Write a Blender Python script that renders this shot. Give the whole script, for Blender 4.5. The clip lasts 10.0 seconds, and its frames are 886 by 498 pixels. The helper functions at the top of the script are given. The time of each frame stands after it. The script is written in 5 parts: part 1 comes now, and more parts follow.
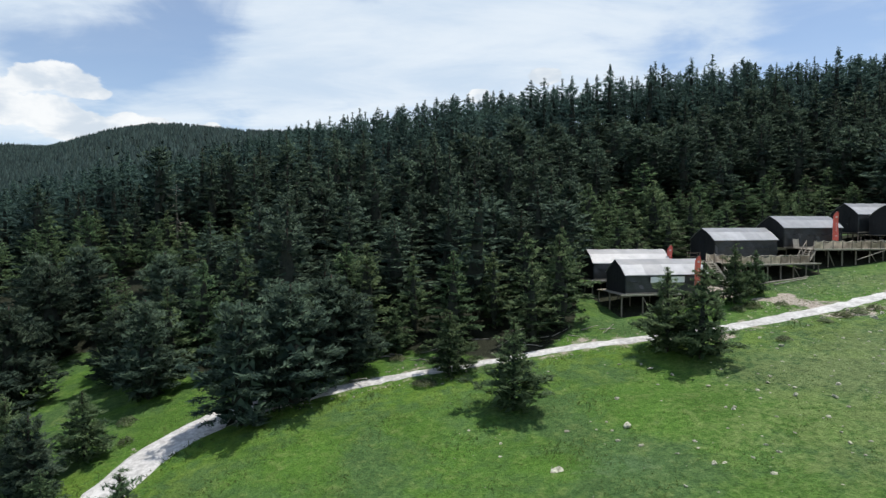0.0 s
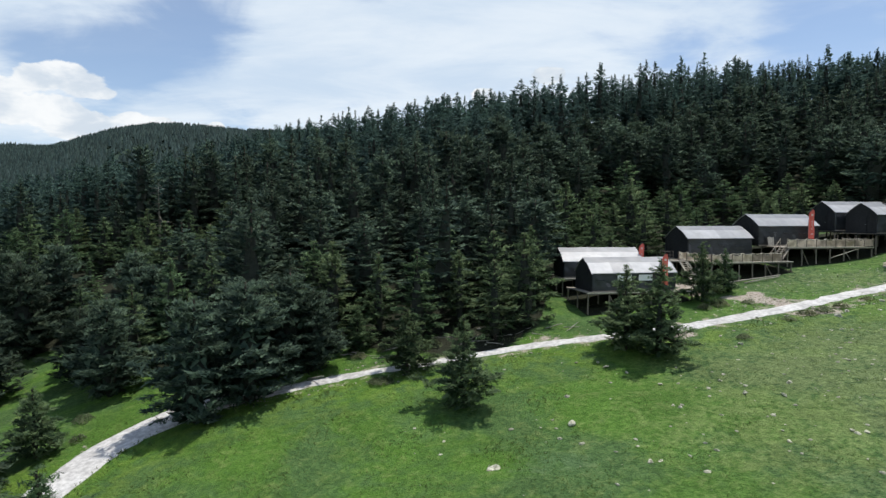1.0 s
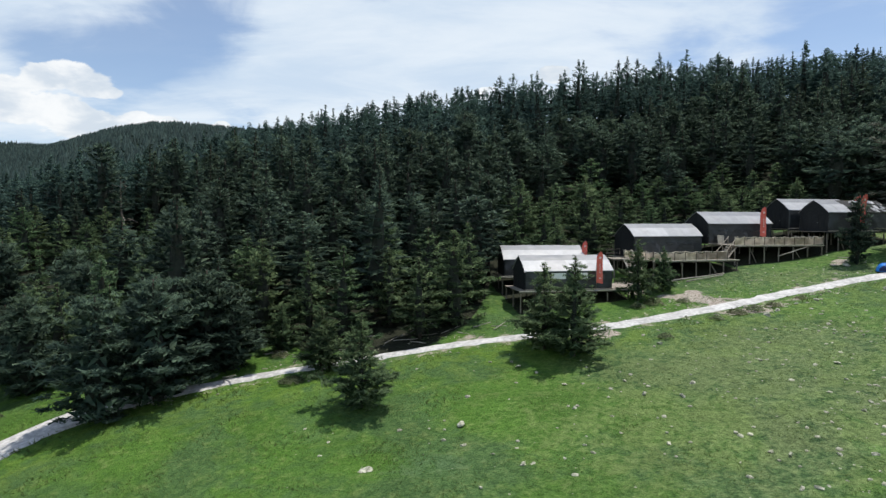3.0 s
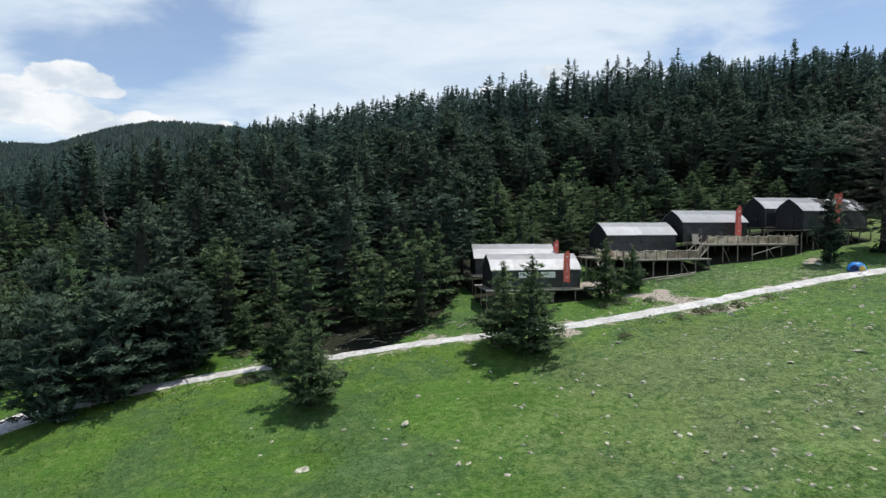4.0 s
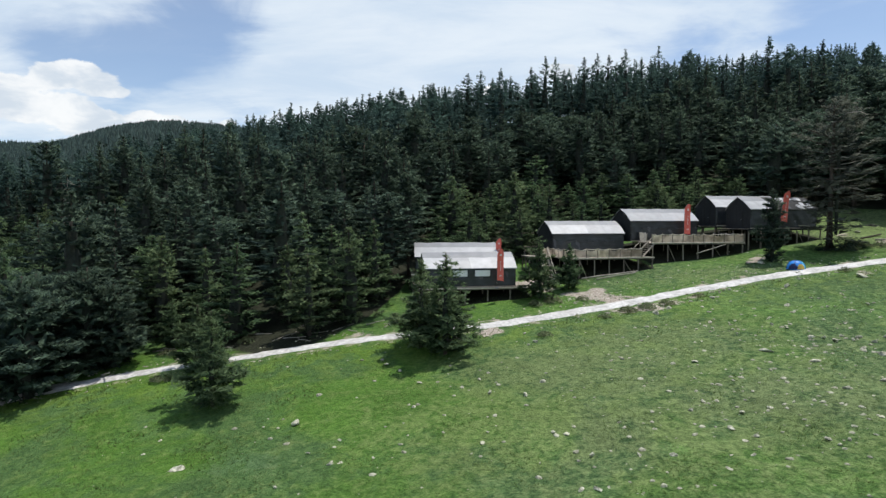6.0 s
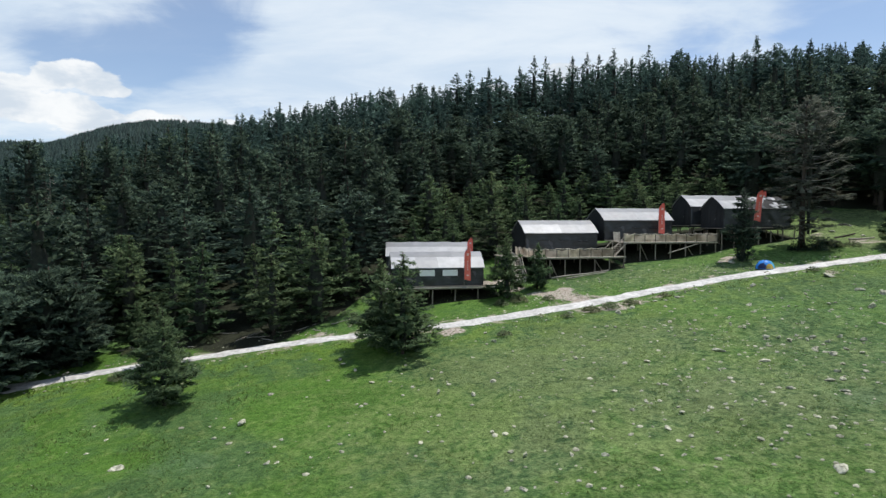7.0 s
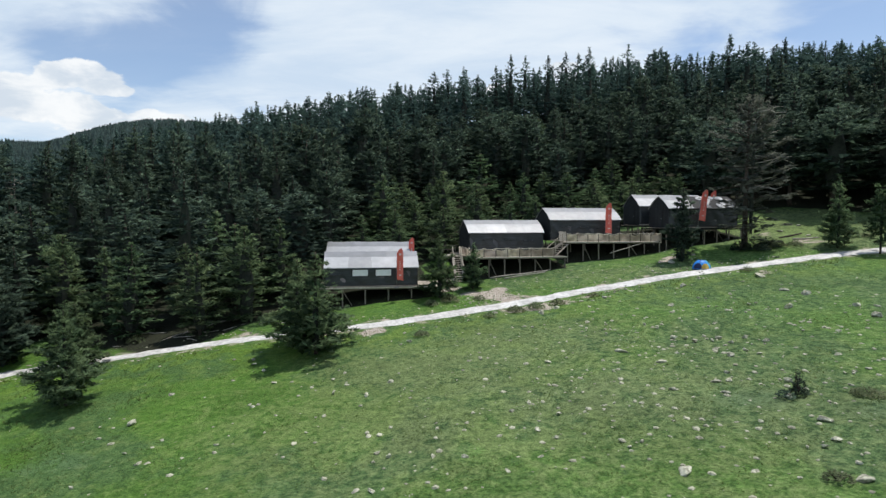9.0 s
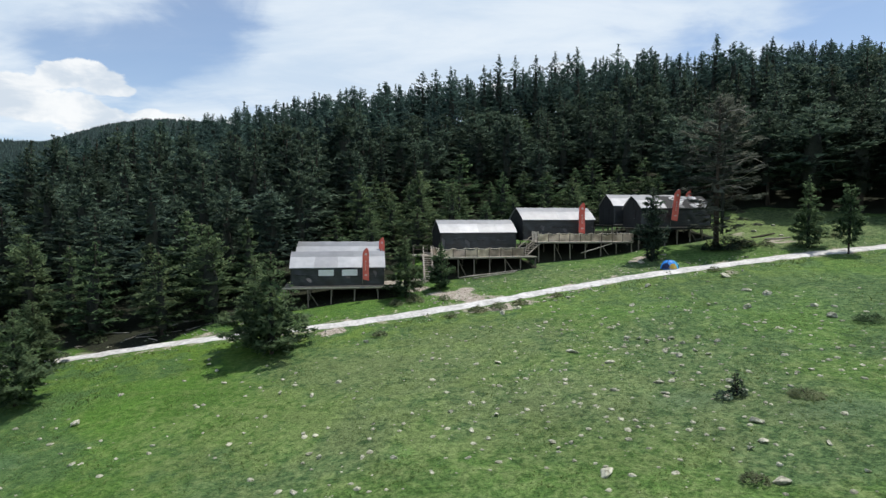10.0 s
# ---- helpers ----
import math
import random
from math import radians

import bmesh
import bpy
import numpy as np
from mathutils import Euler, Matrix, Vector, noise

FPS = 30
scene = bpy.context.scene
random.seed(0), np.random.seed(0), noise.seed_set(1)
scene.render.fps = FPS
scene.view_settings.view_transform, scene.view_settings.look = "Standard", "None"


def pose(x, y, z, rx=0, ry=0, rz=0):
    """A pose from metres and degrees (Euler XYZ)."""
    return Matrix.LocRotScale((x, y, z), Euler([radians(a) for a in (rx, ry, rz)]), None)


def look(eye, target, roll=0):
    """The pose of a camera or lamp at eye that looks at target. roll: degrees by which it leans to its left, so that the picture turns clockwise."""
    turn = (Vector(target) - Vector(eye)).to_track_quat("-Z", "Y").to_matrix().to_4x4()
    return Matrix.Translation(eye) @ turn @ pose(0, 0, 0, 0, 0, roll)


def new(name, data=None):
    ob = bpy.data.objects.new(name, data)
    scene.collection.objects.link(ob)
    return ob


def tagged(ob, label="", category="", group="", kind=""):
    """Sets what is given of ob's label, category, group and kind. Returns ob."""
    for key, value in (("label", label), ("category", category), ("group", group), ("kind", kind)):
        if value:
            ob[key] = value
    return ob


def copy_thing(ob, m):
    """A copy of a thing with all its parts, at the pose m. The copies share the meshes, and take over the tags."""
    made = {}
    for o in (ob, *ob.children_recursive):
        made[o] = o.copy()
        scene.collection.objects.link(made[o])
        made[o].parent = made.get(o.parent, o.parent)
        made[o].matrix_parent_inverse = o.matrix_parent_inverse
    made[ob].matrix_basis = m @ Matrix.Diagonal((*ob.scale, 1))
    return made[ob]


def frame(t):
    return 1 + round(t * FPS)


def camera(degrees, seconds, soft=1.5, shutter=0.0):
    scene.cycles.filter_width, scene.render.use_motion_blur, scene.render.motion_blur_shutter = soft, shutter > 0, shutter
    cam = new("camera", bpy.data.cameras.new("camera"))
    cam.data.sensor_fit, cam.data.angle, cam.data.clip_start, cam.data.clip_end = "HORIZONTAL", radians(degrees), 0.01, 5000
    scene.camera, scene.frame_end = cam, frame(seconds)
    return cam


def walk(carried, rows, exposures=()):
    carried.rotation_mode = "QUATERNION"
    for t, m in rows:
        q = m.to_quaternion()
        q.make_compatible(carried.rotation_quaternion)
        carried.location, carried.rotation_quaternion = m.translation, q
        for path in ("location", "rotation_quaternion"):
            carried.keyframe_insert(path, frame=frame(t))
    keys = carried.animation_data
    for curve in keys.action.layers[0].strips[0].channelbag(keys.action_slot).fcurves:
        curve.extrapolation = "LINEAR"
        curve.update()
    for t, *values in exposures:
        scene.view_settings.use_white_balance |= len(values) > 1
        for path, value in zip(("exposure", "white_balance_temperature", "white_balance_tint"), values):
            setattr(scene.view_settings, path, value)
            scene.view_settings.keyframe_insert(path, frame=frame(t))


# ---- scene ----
cam = camera(73.5, 10.0, 1.4, 0.5)
METRES, EYE, TILT, LEAN, TURN = 34.0, 14.0, -2.5, 0.0, 0.0
ROWS = [
    (0.0, 0.0, 0.0, 0.0, -0.0, 0.0, 0.0),
    (0.5, 0.0536, 0.0021, -0.0021, 0.17, -0.01, 0.0),
    (1.0, 0.1072, 0.0054, -0.0042, 0.33, -0.06, -0.01),
    (1.5, 0.1603, 0.0111, -0.0055, 0.48, -0.07, -0.0),
    (2.0, 0.2129, 0.0186, -0.0063, 0.59, -0.09, -0.0),
    (2.5, 0.2639, 0.0254, -0.0072, 0.68, -0.12, -0.03),
    (4.0, 0.4159, 0.0402, -0.0094, 1.04, -0.22, -0.05),
    (4.5, 0.4653, 0.0435, -0.0104, 1.09, -0.23, -0.05),
    (5.0, 0.5145, 0.0466, -0.0109, 1.14, -0.27, -0.07),
    (5.5, 0.5631, 0.0492, -0.0115, 1.26, -0.29, -0.06),
    (7.0, 0.7057, 0.0559, -0.0114, 1.48, -0.35, -0.07),
    (7.5, 0.7541, 0.056, -0.0114, 1.55, -0.4, -0.05),
    (8.0, 0.8023, 0.0582, -0.0109, 1.6, -0.42, -0.07),
    (8.5, 0.85, 0.0619, -0.0097, 1.65, -0.44, -0.11),
    (9.0, 0.8993, 0.0647, -0.0091, 1.71, -0.44, -0.09),
    (9.5, 0.9493, 0.0664, -0.0089, 1.75, -0.45, -0.1),
    (10.0, 0.9965, 0.0726, -0.009, 1.82, -0.45, -0.11),
]
walk(cam, [(t, pose(0, 0, EYE, TILT, LEAN, TURN) @ pose(METRES * x, METRES * y, METRES * z, 90 + pitch, roll, yaw)) for t, x, y, z, yaw, pitch, roll in ROWS])

# ---- world, sun, exposure ----
SUN_AZ, SUN_EL = radians(56), radians(71)          # from +y towards +x
sun_way = Vector((math.sin(SUN_AZ) * math.cos(SUN_EL), math.cos(SUN_AZ) * math.cos(SUN_EL), math.sin(SUN_EL)))
sun = new("sun", bpy.data.lights.new("sun", "SUN"))
sun.data.energy, sun.data.angle, sun.data.color = 4.05, radians(0.6), (1.0, 0.95, 0.88)
sun.matrix_world = look(sun_way * 100, (0, 0, 0))


class Nodes:
    """A small helper that adds and wires shader nodes."""

    def __init__(self, tree):
        self.tree = tree
        tree.nodes.clear()

    def add(self, kind, **inputs):
        n = self.tree.nodes.new(kind)
        for k, v in inputs.items():
            key = int(k[1:]) if k[0] == "i" and k[1:].isdigit() else k.replace("_", " ")
            if isinstance(v, bpy.types.NodeSocket):
                self.tree.links.new(v, n.inputs[key])
            else:
                n.inputs[key].default_value = v
        return n

    def math(self, op, a, b=0.0, c=0.0, clamp=False):
        n = self.add("ShaderNodeMath", i0=a, i1=b, i2=c)
        n.operation, n.use_clamp = op, clamp
        return n.outputs[0]

    def vec(self, op, a, b=(0, 0, 0)):
        n = self.add("ShaderNodeVectorMath", i0=a, i1=b)
        n.operation = op
        return n

    def noise(self, vector, scale, detail=4.0, rough=0.55, warp=0.0):
        return self.add("ShaderNodeTexNoise", Vector=vector, Scale=scale, Detail=detail, Roughness=rough, Distortion=warp).outputs[0]

    def attribute(self, key):
        n = self.add("ShaderNodeAttribute")
        n.attribute_name = key
        return n.outputs["Fac"]

    def smooth(self, v, lo, hi):
        up = lo < hi
        n = self.add("ShaderNodeMapRange", Value=v, From_Min=min(lo, hi), From_Max=max(lo, hi), To_Min=0.0 if up else 1.0, To_Max=1.0 if up else 0.0)
        n.interpolation_type = "SMOOTHSTEP"
        return n.outputs[0]

    def mix(self, f, a, b, blend="MIX"):
        n = self.add("ShaderNodeMix", i0=f)
        n.data_type, n.blend_type = "RGBA", blend
        for k, v in ((6, a), (7, b)):
            if isinstance(v, bpy.types.NodeSocket):
                self.tree.links.new(v, n.inputs[k])
            else:
                n.inputs[k].default_value = (*v, 1) if len(v) == 3 else v
        return n.outputs[2]


def make_world():
    w = bpy.data.worlds.new("sky")
    scene.world = w
    w.use_nodes = True
    n = Nodes(w.node_tree)
    way = n.add("ShaderNodeTexCoord").outputs["Generated"]
    sky = n.add("ShaderNodeTexSky")
    sky.sky_type, sky.sun_disc, sky.sun_elevation, sky.sun_rotation = "NISHITA", False, SUN_EL, SUN_AZ
    sky.altitude, sky.air_density, sky.dust_density, sky.ozone_density = 1200.0, 1.0, 1.2, 1.6
    sep = n.add("ShaderNodeSeparateXYZ", Vector=way)
    up = n.math("ADD", n.math("MAXIMUM", sep.outputs[2], 0.0), 0.16)
    flat = n.add("ShaderNodeCombineXYZ", X=n.math("DIVIDE", sep.outputs[0], up), Y=n.math("DIVIDE", sep.outputs[1], up), Z=0.0).outputs[0]
    turned = n.add("ShaderNodeMapping", Vector=flat, Rotation=(0, 0, radians(-28)), Scale=(0.55, 1.1, 1.0), Location=(3.1, 0.4, 0)).outputs[0]
    broad = n.noise(turned, 0.55, 6.0, 0.5, 0.6)
    fine = n.noise(turned, 2.2, 7.0, 0.6, 0.4)
    veil = n.math("ADD", n.math("MULTIPLY", broad, 0.75), n.math("MULTIPLY", fine, 0.25))
    # clear gaps between the high clouds
    for c, r, depth in (((-0.394, 0.877, 0.273), 0.13, 0.14), ((-0.44, 0.866, 0.238), 0.12, 0.15), ((-0.485, 0.850, 0.210), 0.09, 0.14), ((-0.33, 0.891, 0.315), 0.12, 0.15), ((-0.55, 0.80, 0.228), 0.07, 0.16), ((0.36, 0.894, 0.272), 0.09, 0.13), ((0.50, 0.831, 0.250), 0.13, 0.17), ((0.60, 0.76, 0.25), 0.14, 0.16), ((-0.315, 0.933, 0.165), 0.09, 0.14), ((0.24, 0.94, 0.250), 0.06, 0.05)):
        d = n.vec("DISTANCE", way, c).outputs["Value"]
        veil = n.math("SUBTRACT", veil, n.math("MULTIPLY", n.smooth(d, r, 0.0), depth))
    for c, r, gain in (((-0.22, 0.93, 0.265), 0.22, 0.16), ((0.10, 0.94, 0.33), 0.28, 0.16), ((-0.05, 0.97, 0.22), 0.15, 0.06)):
        d = n.vec("DISTANCE", way, c).outputs["Value"]
        veil = n.math("ADD", veil, n.math("MULTIPLY", n.smooth(d, r, 0.0), gain))
    lumps = n.noise(n.add("ShaderNodeMapping", Vector=way, Rotation=(0, radians(20), 0), Scale=(1.0, 1.0, 2.2)).outputs[0], 6.0, 7.0, 0.55, 0.5)
    veil = n.math("ADD", veil, n.math("MULTIPLY", n.math("SUBTRACT", lumps, 0.5), 0.55))
    veil = n.math("ADD", n.math("MULTIPLY", n.smooth(veil, 0.35, 0.58), 0.86), 0.14)
    # the unseen veil overhead is thinned to weaken the sky's fill light
    veil = n.math("MULTIPLY", veil, n.math("SUBTRACT", 1.0, n.math("MULTIPLY", n.smooth(sep.outputs[2], 0.40, 0.72), 0.80)))
    # low heaps of cumulus
    wide = n.add("ShaderNodeMapping", Vector=way, Scale=(1.0, 1.0, 1.9)).outputs[0]
    puff = n.noise(wide, 26.0, 6.0, 0.55, 0.3)
    heap = None
    for (x, y, z), r in (((-0.551, 0.809, 0.198), 0.036), ((-0.531, 0.821, 0.203), 0.036), ((-0.510, 0.837, 0.193), 0.034), ((-0.492, 0.849, 0.184), 0.022), ((-0.589, 0.786, 0.178), 0.038), ((-0.615, 0.775, 0.165), 0.06), ((-0.578, 0.801, 0.152), 0.045),
                         ((-0.546, 0.822, 0.150), 0.050), ((-0.519, 0.842, 0.138), 0.048), ((-0.486, 0.862, 0.130), 0.042), ((-0.447, 0.882, 0.143), 0.034), ((-0.428, 0.890, 0.146), 0.026), ((-0.462, 0.874, 0.150), 0.028), ((-0.355, 0.922, 0.148), 0.016), ((0.163, 0.956, 0.234), 0.028), ((0.06, 0.975, 0.206), 0.022)):
        d = n.vec("DISTANCE", wide, (x, y, z * 1.9)).outputs["Value"]
        f = n.math("SUBTRACT", 1.0, n.math("DIVIDE", d, r * 1.04))
        heap = f if heap is None else n.math("MAXIMUM", heap, f)
    heap = n.smooth(n.math("ADD", heap, n.math("MULTIPLY", n.math("SUBTRACT", puff, 0.5), 1.1)), 0.02, 0.22)
    shade = n.noise(wide, 15.0, 5.0, 0.55, 0.3)
    white = n.mix(n.smooth(shade, 0.35, 0.65), (0.66, 0.74, 0.83), (0.97, 0.99, 1.0))
    blue = n.add("ShaderNodeBackground", Color=sky.outputs[0], Strength=0.14)
    high = n.add("ShaderNodeBackground", Color=n.mix(n.smooth(fine, 0.3, 0.7), (0.63, 0.755, 0.90), (0.83, 0.91, 0.985)), Strength=1.0)
    low = n.add("ShaderNodeBackground", Color=white, Strength=1.0)
    a = n.add("ShaderNodeMixShader", i0=n.math("MULTIPLY", veil, 0.92), i1=blue.outputs[0], i2=high.outputs[0])
    b = n.add("ShaderNodeMixShader", i0=n.math("MULTIPLY", heap, 0.93), i1=a.outputs[0], i2=low.outputs[0])
    n.add("ShaderNodeOutputWorld", Surface=b.outputs[0])


make_world()


# ---- materials ----
def surface(name, dark, light, scale=6.0, rough=0.85, bump=0.25, depth=0.01, rand=0.0, island=0.0, metal=0.0, spec=0.3, stretch=(1, 1, 1), coarse=0.15, sheen=0.0):
    m = bpy.data.materials.new(name)
    m.use_nodes = True
    n = Nodes(m.node_tree)
    at = n.add("ShaderNodeTexCoord").outputs["Object"]
    at = n.add("ShaderNodeMapping", Vector=at, Scale=stretch).outputs[0]
    fine = n.noise(at, scale, 6.0, 0.6)
    big = n.noise(at, scale * coarse, 3.0, 0.5)
    f = n.math("ADD", n.math("MULTIPLY", fine, 0.6), n.math("MULTIPLY", big, 0.4))
    col = n.mix(n.smooth(f, 0.33, 0.67), dark, light)
    if rand or island:
        info = n.add("ShaderNodeObjectInfo").outputs["Random"]
        isl = n.add("ShaderNodeNewGeometry").outputs["Random Per Island"]
        v = n.math("ADD", n.math("MULTIPLY", n.math("SUBTRACT", info, 0.5), rand), n.math("MULTIPLY", n.math("SUBTRACT", isl, 0.5), island))
        col = n.add("ShaderNodeHueSaturation", Value=n.math("ADD", v, 1.0), Color=col).outputs[0]
    b = n.add("ShaderNodeBump", Strength=bump, Distance=depth, Height=fine).outputs[0]
    s = n.add("ShaderNodeBsdfPrincipled", Base_Color=col, Roughness=n.math("ADD", n.math("MULTIPLY", big, 0.2), rough - 0.1), Metallic=metal, Specular_IOR_Level=spec, Normal=b, Sheen_Weight=sheen)
    n.add("ShaderNodeOutputMaterial", Surface=s.outputs[0])
    return m


def needles(name, dark, light, tree_rand=0.35, through_light=0.25):
    """Pine needles: varied from tree to tree and tuft to tuft, letting some light through."""
    m = bpy.data.materials.new(name)
    m.use_nodes = True
    n = Nodes(m.node_tree)
    at = n.add("ShaderNodeTexCoord").outputs["Object"]
    geo = n.add("ShaderNodeNewGeometry")
    info = n.add("ShaderNodeObjectInfo").outputs["Random"]
    tint = n.attribute("tint")
    f = n.math("ADD", n.math("MULTIPLY", n.noise(at, 0.9, 3.0), 0.9), n.math("MULTIPLY", n.math("SUBTRACT", geo.outputs["Random Per Island"], 0.5), 0.22))
    col = n.mix(n.smooth(f, 0.32, 0.60), dark, light)
    v = n.math("ADD", n.math("MULTIPLY", n.math("SUBTRACT", n.math("FRACT", n.math("ADD", info, tint)), 0.5), tree_rand), 1.0)
    hue = n.math("ADD", n.math("MULTIPLY", n.math("SUBTRACT", n.math("FRACT", n.math("MULTIPLY", n.math("ADD", info, tint), 7.3)), 0.5), 0.035), 0.5)
    col = n.add("ShaderNodeHueSaturation", Hue=hue, Value=v, Color=col).outputs[0]
    d = n.add("ShaderNodeBsdfPrincipled", Base_Color=col, Roughness=0.75, Specular_IOR_Level=0.08)
    t = n.add("ShaderNodeBsdfTranslucent", Color=col)
    mixed = n.add("ShaderNodeMixShader", i0=through_light, i1=d.outputs[0], i2=t.outputs[0])
    n.add("ShaderNodeOutputMaterial", Surface=mixed.outputs[0])
    return m


def ground_material():
    m = bpy.data.materials.new("meadow")
    m.use_nodes = True
    n = Nodes(m.node_tree)
    at = n.add("ShaderNodeNewGeometry").outputs["Position"]
    flatten = n.vec("MULTIPLY", at, (1, 1, 0.2)).outputs[0]
    fine = n.noise(flatten, 6.0, 7.0, 0.72)
    clump = n.noise(flatten, 2.1, 5.0, 0.65, 0.5)
    mid = n.noise(flatten, 0.75, 5.0, 0.62, 0.4)
    big = n.noise(flatten, 0.085, 5.0, 0.60, 0.6)
    tuft = n.math("ADD", n.math("MULTIPLY", fine, 0.58), n.math("MULTIPLY", clump, 0.42))
    # even, soft turf on the lush side, broken and rough on the stony rise
    ease = n.math("ADD", n.math("MULTIPLY", n.attribute("rough"), 0.50), 0.45)
    tuft = n.math("ADD", n.math("MULTIPLY", n.math("SUBTRACT", tuft, 0.5), ease), 0.5)
    grass = n.mix(n.smooth(tuft, 0.38, 0.63), (0.028, 0.066, 0.023), (0.146, 0.244, 0.088))
    fresh = n.mix(n.smooth(tuft, 0.36, 0.64), (0.034, 0.080, 0.017), (0.154, 0.288, 0.064))
    dry = n.mix(n.smooth(tuft, 0.36, 0.64), (0.108, 0.132, 0.058), (0.290, 0.335, 0.142))
    col = n.mix(n.smooth(n.math("ADD", n.math("MULTIPLY", big, 0.75), n.math("MULTIPLY", mid, 0.25)), 0.44, 0.57), grass, fresh)
    worn = n.attribute("worn")
    patch = n.math("ADD", n.math("ADD", n.math("MULTIPLY", mid, 0.5), n.math("MULTIPLY", clump, 0.5)), n.math("MULTIPLY", worn, 0.13))
    col = n.mix(n.math("MULTIPLY", n.smooth(patch, 0.49, 0.68), 0.49), col, dry)
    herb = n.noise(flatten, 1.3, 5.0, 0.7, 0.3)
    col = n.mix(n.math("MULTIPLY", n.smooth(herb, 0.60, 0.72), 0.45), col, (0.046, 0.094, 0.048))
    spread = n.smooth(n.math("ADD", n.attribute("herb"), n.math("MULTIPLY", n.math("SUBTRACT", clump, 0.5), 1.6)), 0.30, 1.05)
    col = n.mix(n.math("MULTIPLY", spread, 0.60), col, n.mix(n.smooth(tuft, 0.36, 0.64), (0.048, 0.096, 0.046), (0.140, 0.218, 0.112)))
    col = n.mix(n.math("MULTIPLY", n.attribute("lush"), n.math("MULTIPLY", n.smooth(mid, 0.40, 0.58), 0.55)), col, n.mix(n.smooth(tuft, 0.34, 0.66), (0.076, 0.130, 0.024), (0.205, 0.312, 0.066)))
    broad = n.noise(flatten, 0.22, 3.0, 0.55, 0.8)
    col = n.add("ShaderNodeHueSaturation", Saturation=n.math("SUBTRACT", 1.08, n.math("MULTIPLY", n.attribute("rough"), 0.11)), Value=n.math("ADD", n.math("MULTIPLY", broad, 0.50), 0.65), Color=col).outputs[0]
    earth = n.mix(n.smooth(fine, 0.3, 0.7), (0.25, 0.205, 0.165), (0.56, 0.505, 0.44))
    bare = n.attribute("bare")
    col = n.mix(n.smooth(n.math("ADD", bare, n.math("MULTIPLY", n.math("SUBTRACT", mid, 0.5), 0.9)), 0.40, 0.60), col, earth)
    # forest litter, darkened to carry shade under decks and trees as well
    litter_shade = n.attribute("litter_shade")
    shaded_duff = n.mix(n.smooth(fine, 0.3, 0.7), (0.015, 0.018, 0.011), (0.042, 0.046, 0.029))
    shaded_duff = n.mix(n.attribute("wood"), shaded_duff, n.mix(n.smooth(clump, 0.35, 0.65), (0.022, 0.040, 0.030), (0.046, 0.076, 0.058)))
    col = n.mix(n.smooth(n.math("ADD", litter_shade, n.math("MULTIPLY", n.math("SUBTRACT", mid, 0.5), 0.7)), 0.40, 0.62), col, shaded_duff)
    h = n.math("ADD", n.math("MULTIPLY", fine, 0.6), n.math("ADD", n.math("MULTIPLY", clump, 1.0), mid))
    b = n.add("ShaderNodeBump", Strength=0.9, Distance=0.20, Height=h).outputs[0]
    s = n.add("ShaderNodeBsdfPrincipled", Base_Color=col, Roughness=0.92, Specular_IOR_Level=0.12, Normal=b)
    n.add("ShaderNodeOutputMaterial", Surface=s.outputs[0])
    return m


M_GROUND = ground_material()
M_ROAD = surface("gravel", (0.37, 0.36, 0.345), (0.70, 0.69, 0.665), 3.0, 0.95, 0.6, 0.03, coarse=0.2)
M_STONE = surface("limestone", (0.19, 0.187, 0.137), (0.62, 0.605, 0.48), 5.0, 0.9, 0.8, 0.04, rand=0.4, coarse=0.5)
M_BARK = surface("bark", (0.028, 0.022, 0.018), (0.095, 0.074, 0.060), 7.0, 0.95, 0.7, 0.03, rand=0.3, stretch=(1, 1, 0.25))
# dead twig colour, darkened to include the shade inside a crown
M_SHADED_TWIGS = surface("shaded_inner_twigs", (0.020, 0.025, 0.020), (0.045, 0.050, 0.038), 3.0, 0.95, 0.6, 0.05)
M_OLD = needles("old_pine_needles", (0.075, 0.088, 0.072), (0.195, 0.215, 0.170), 0.1, 0.42)
M_DEADWOOD = surface("bleached_wood", (0.20, 0.18, 0.155), (0.42, 0.39, 0.34), 6.0, 0.9, 0.4, 0.01, stretch=(1, 1, 0.3))
M_NEEDLE = needles("pine_needles", (0.031, 0.055, 0.042), (0.105, 0.154, 0.102), 0.65, 0.34)
# bluish and low in contrast: distance haze put into the ridge needles' colour
M_RIDGE_HAZED = needles("hazed_ridge_needles", (0.039, 0.075, 0.066), (0.090, 0.150, 0.122), 0.50, 0.38)
M_YOUNG = needles("young_pine_needles", (0.048, 0.086, 0.044), (0.160, 0.232, 0.112), 0.40, 0.40)
# bluer still, with the far hills' aerial haze in the base colour
M_FAR_HAZED = needles("hazed_hill_needles", (0.026, 0.046, 0.044), (0.048, 0.075, 0.068), 0.6, 0.2)
M_SHRUB = needles("shrub_leaves", (0.105, 0.135, 0.072), (0.225, 0.265, 0.150), 0.3, 0.5)
M_GRASS = needles("grass_blades", (0.085, 0.140, 0.040), (0.160, 0.235, 0.080), 0.3, 0.6)
M_CANVAS = surface("black_canvas", (0.011, 0.014, 0.017), (0.036, 0.042, 0.048), 2.0, 0.42, 0.8, 0.05, rand=0.15, spec=0.6, stretch=(0.55, 0.55, 2.4))
M_GABLE = surface("charcoal_boards", (0.011, 0.012, 0.013), (0.025, 0.027, 0.028), 4.0, 0.75, 0.4, 0.01, rand=0.2)
M_TARP = surface("grey_tarpaulin", (0.195, 0.205, 0.215), (0.26, 0.27, 0.285), 1.1, 0.44, 0.3, 0.02, rand=0.16, spec=0.40)
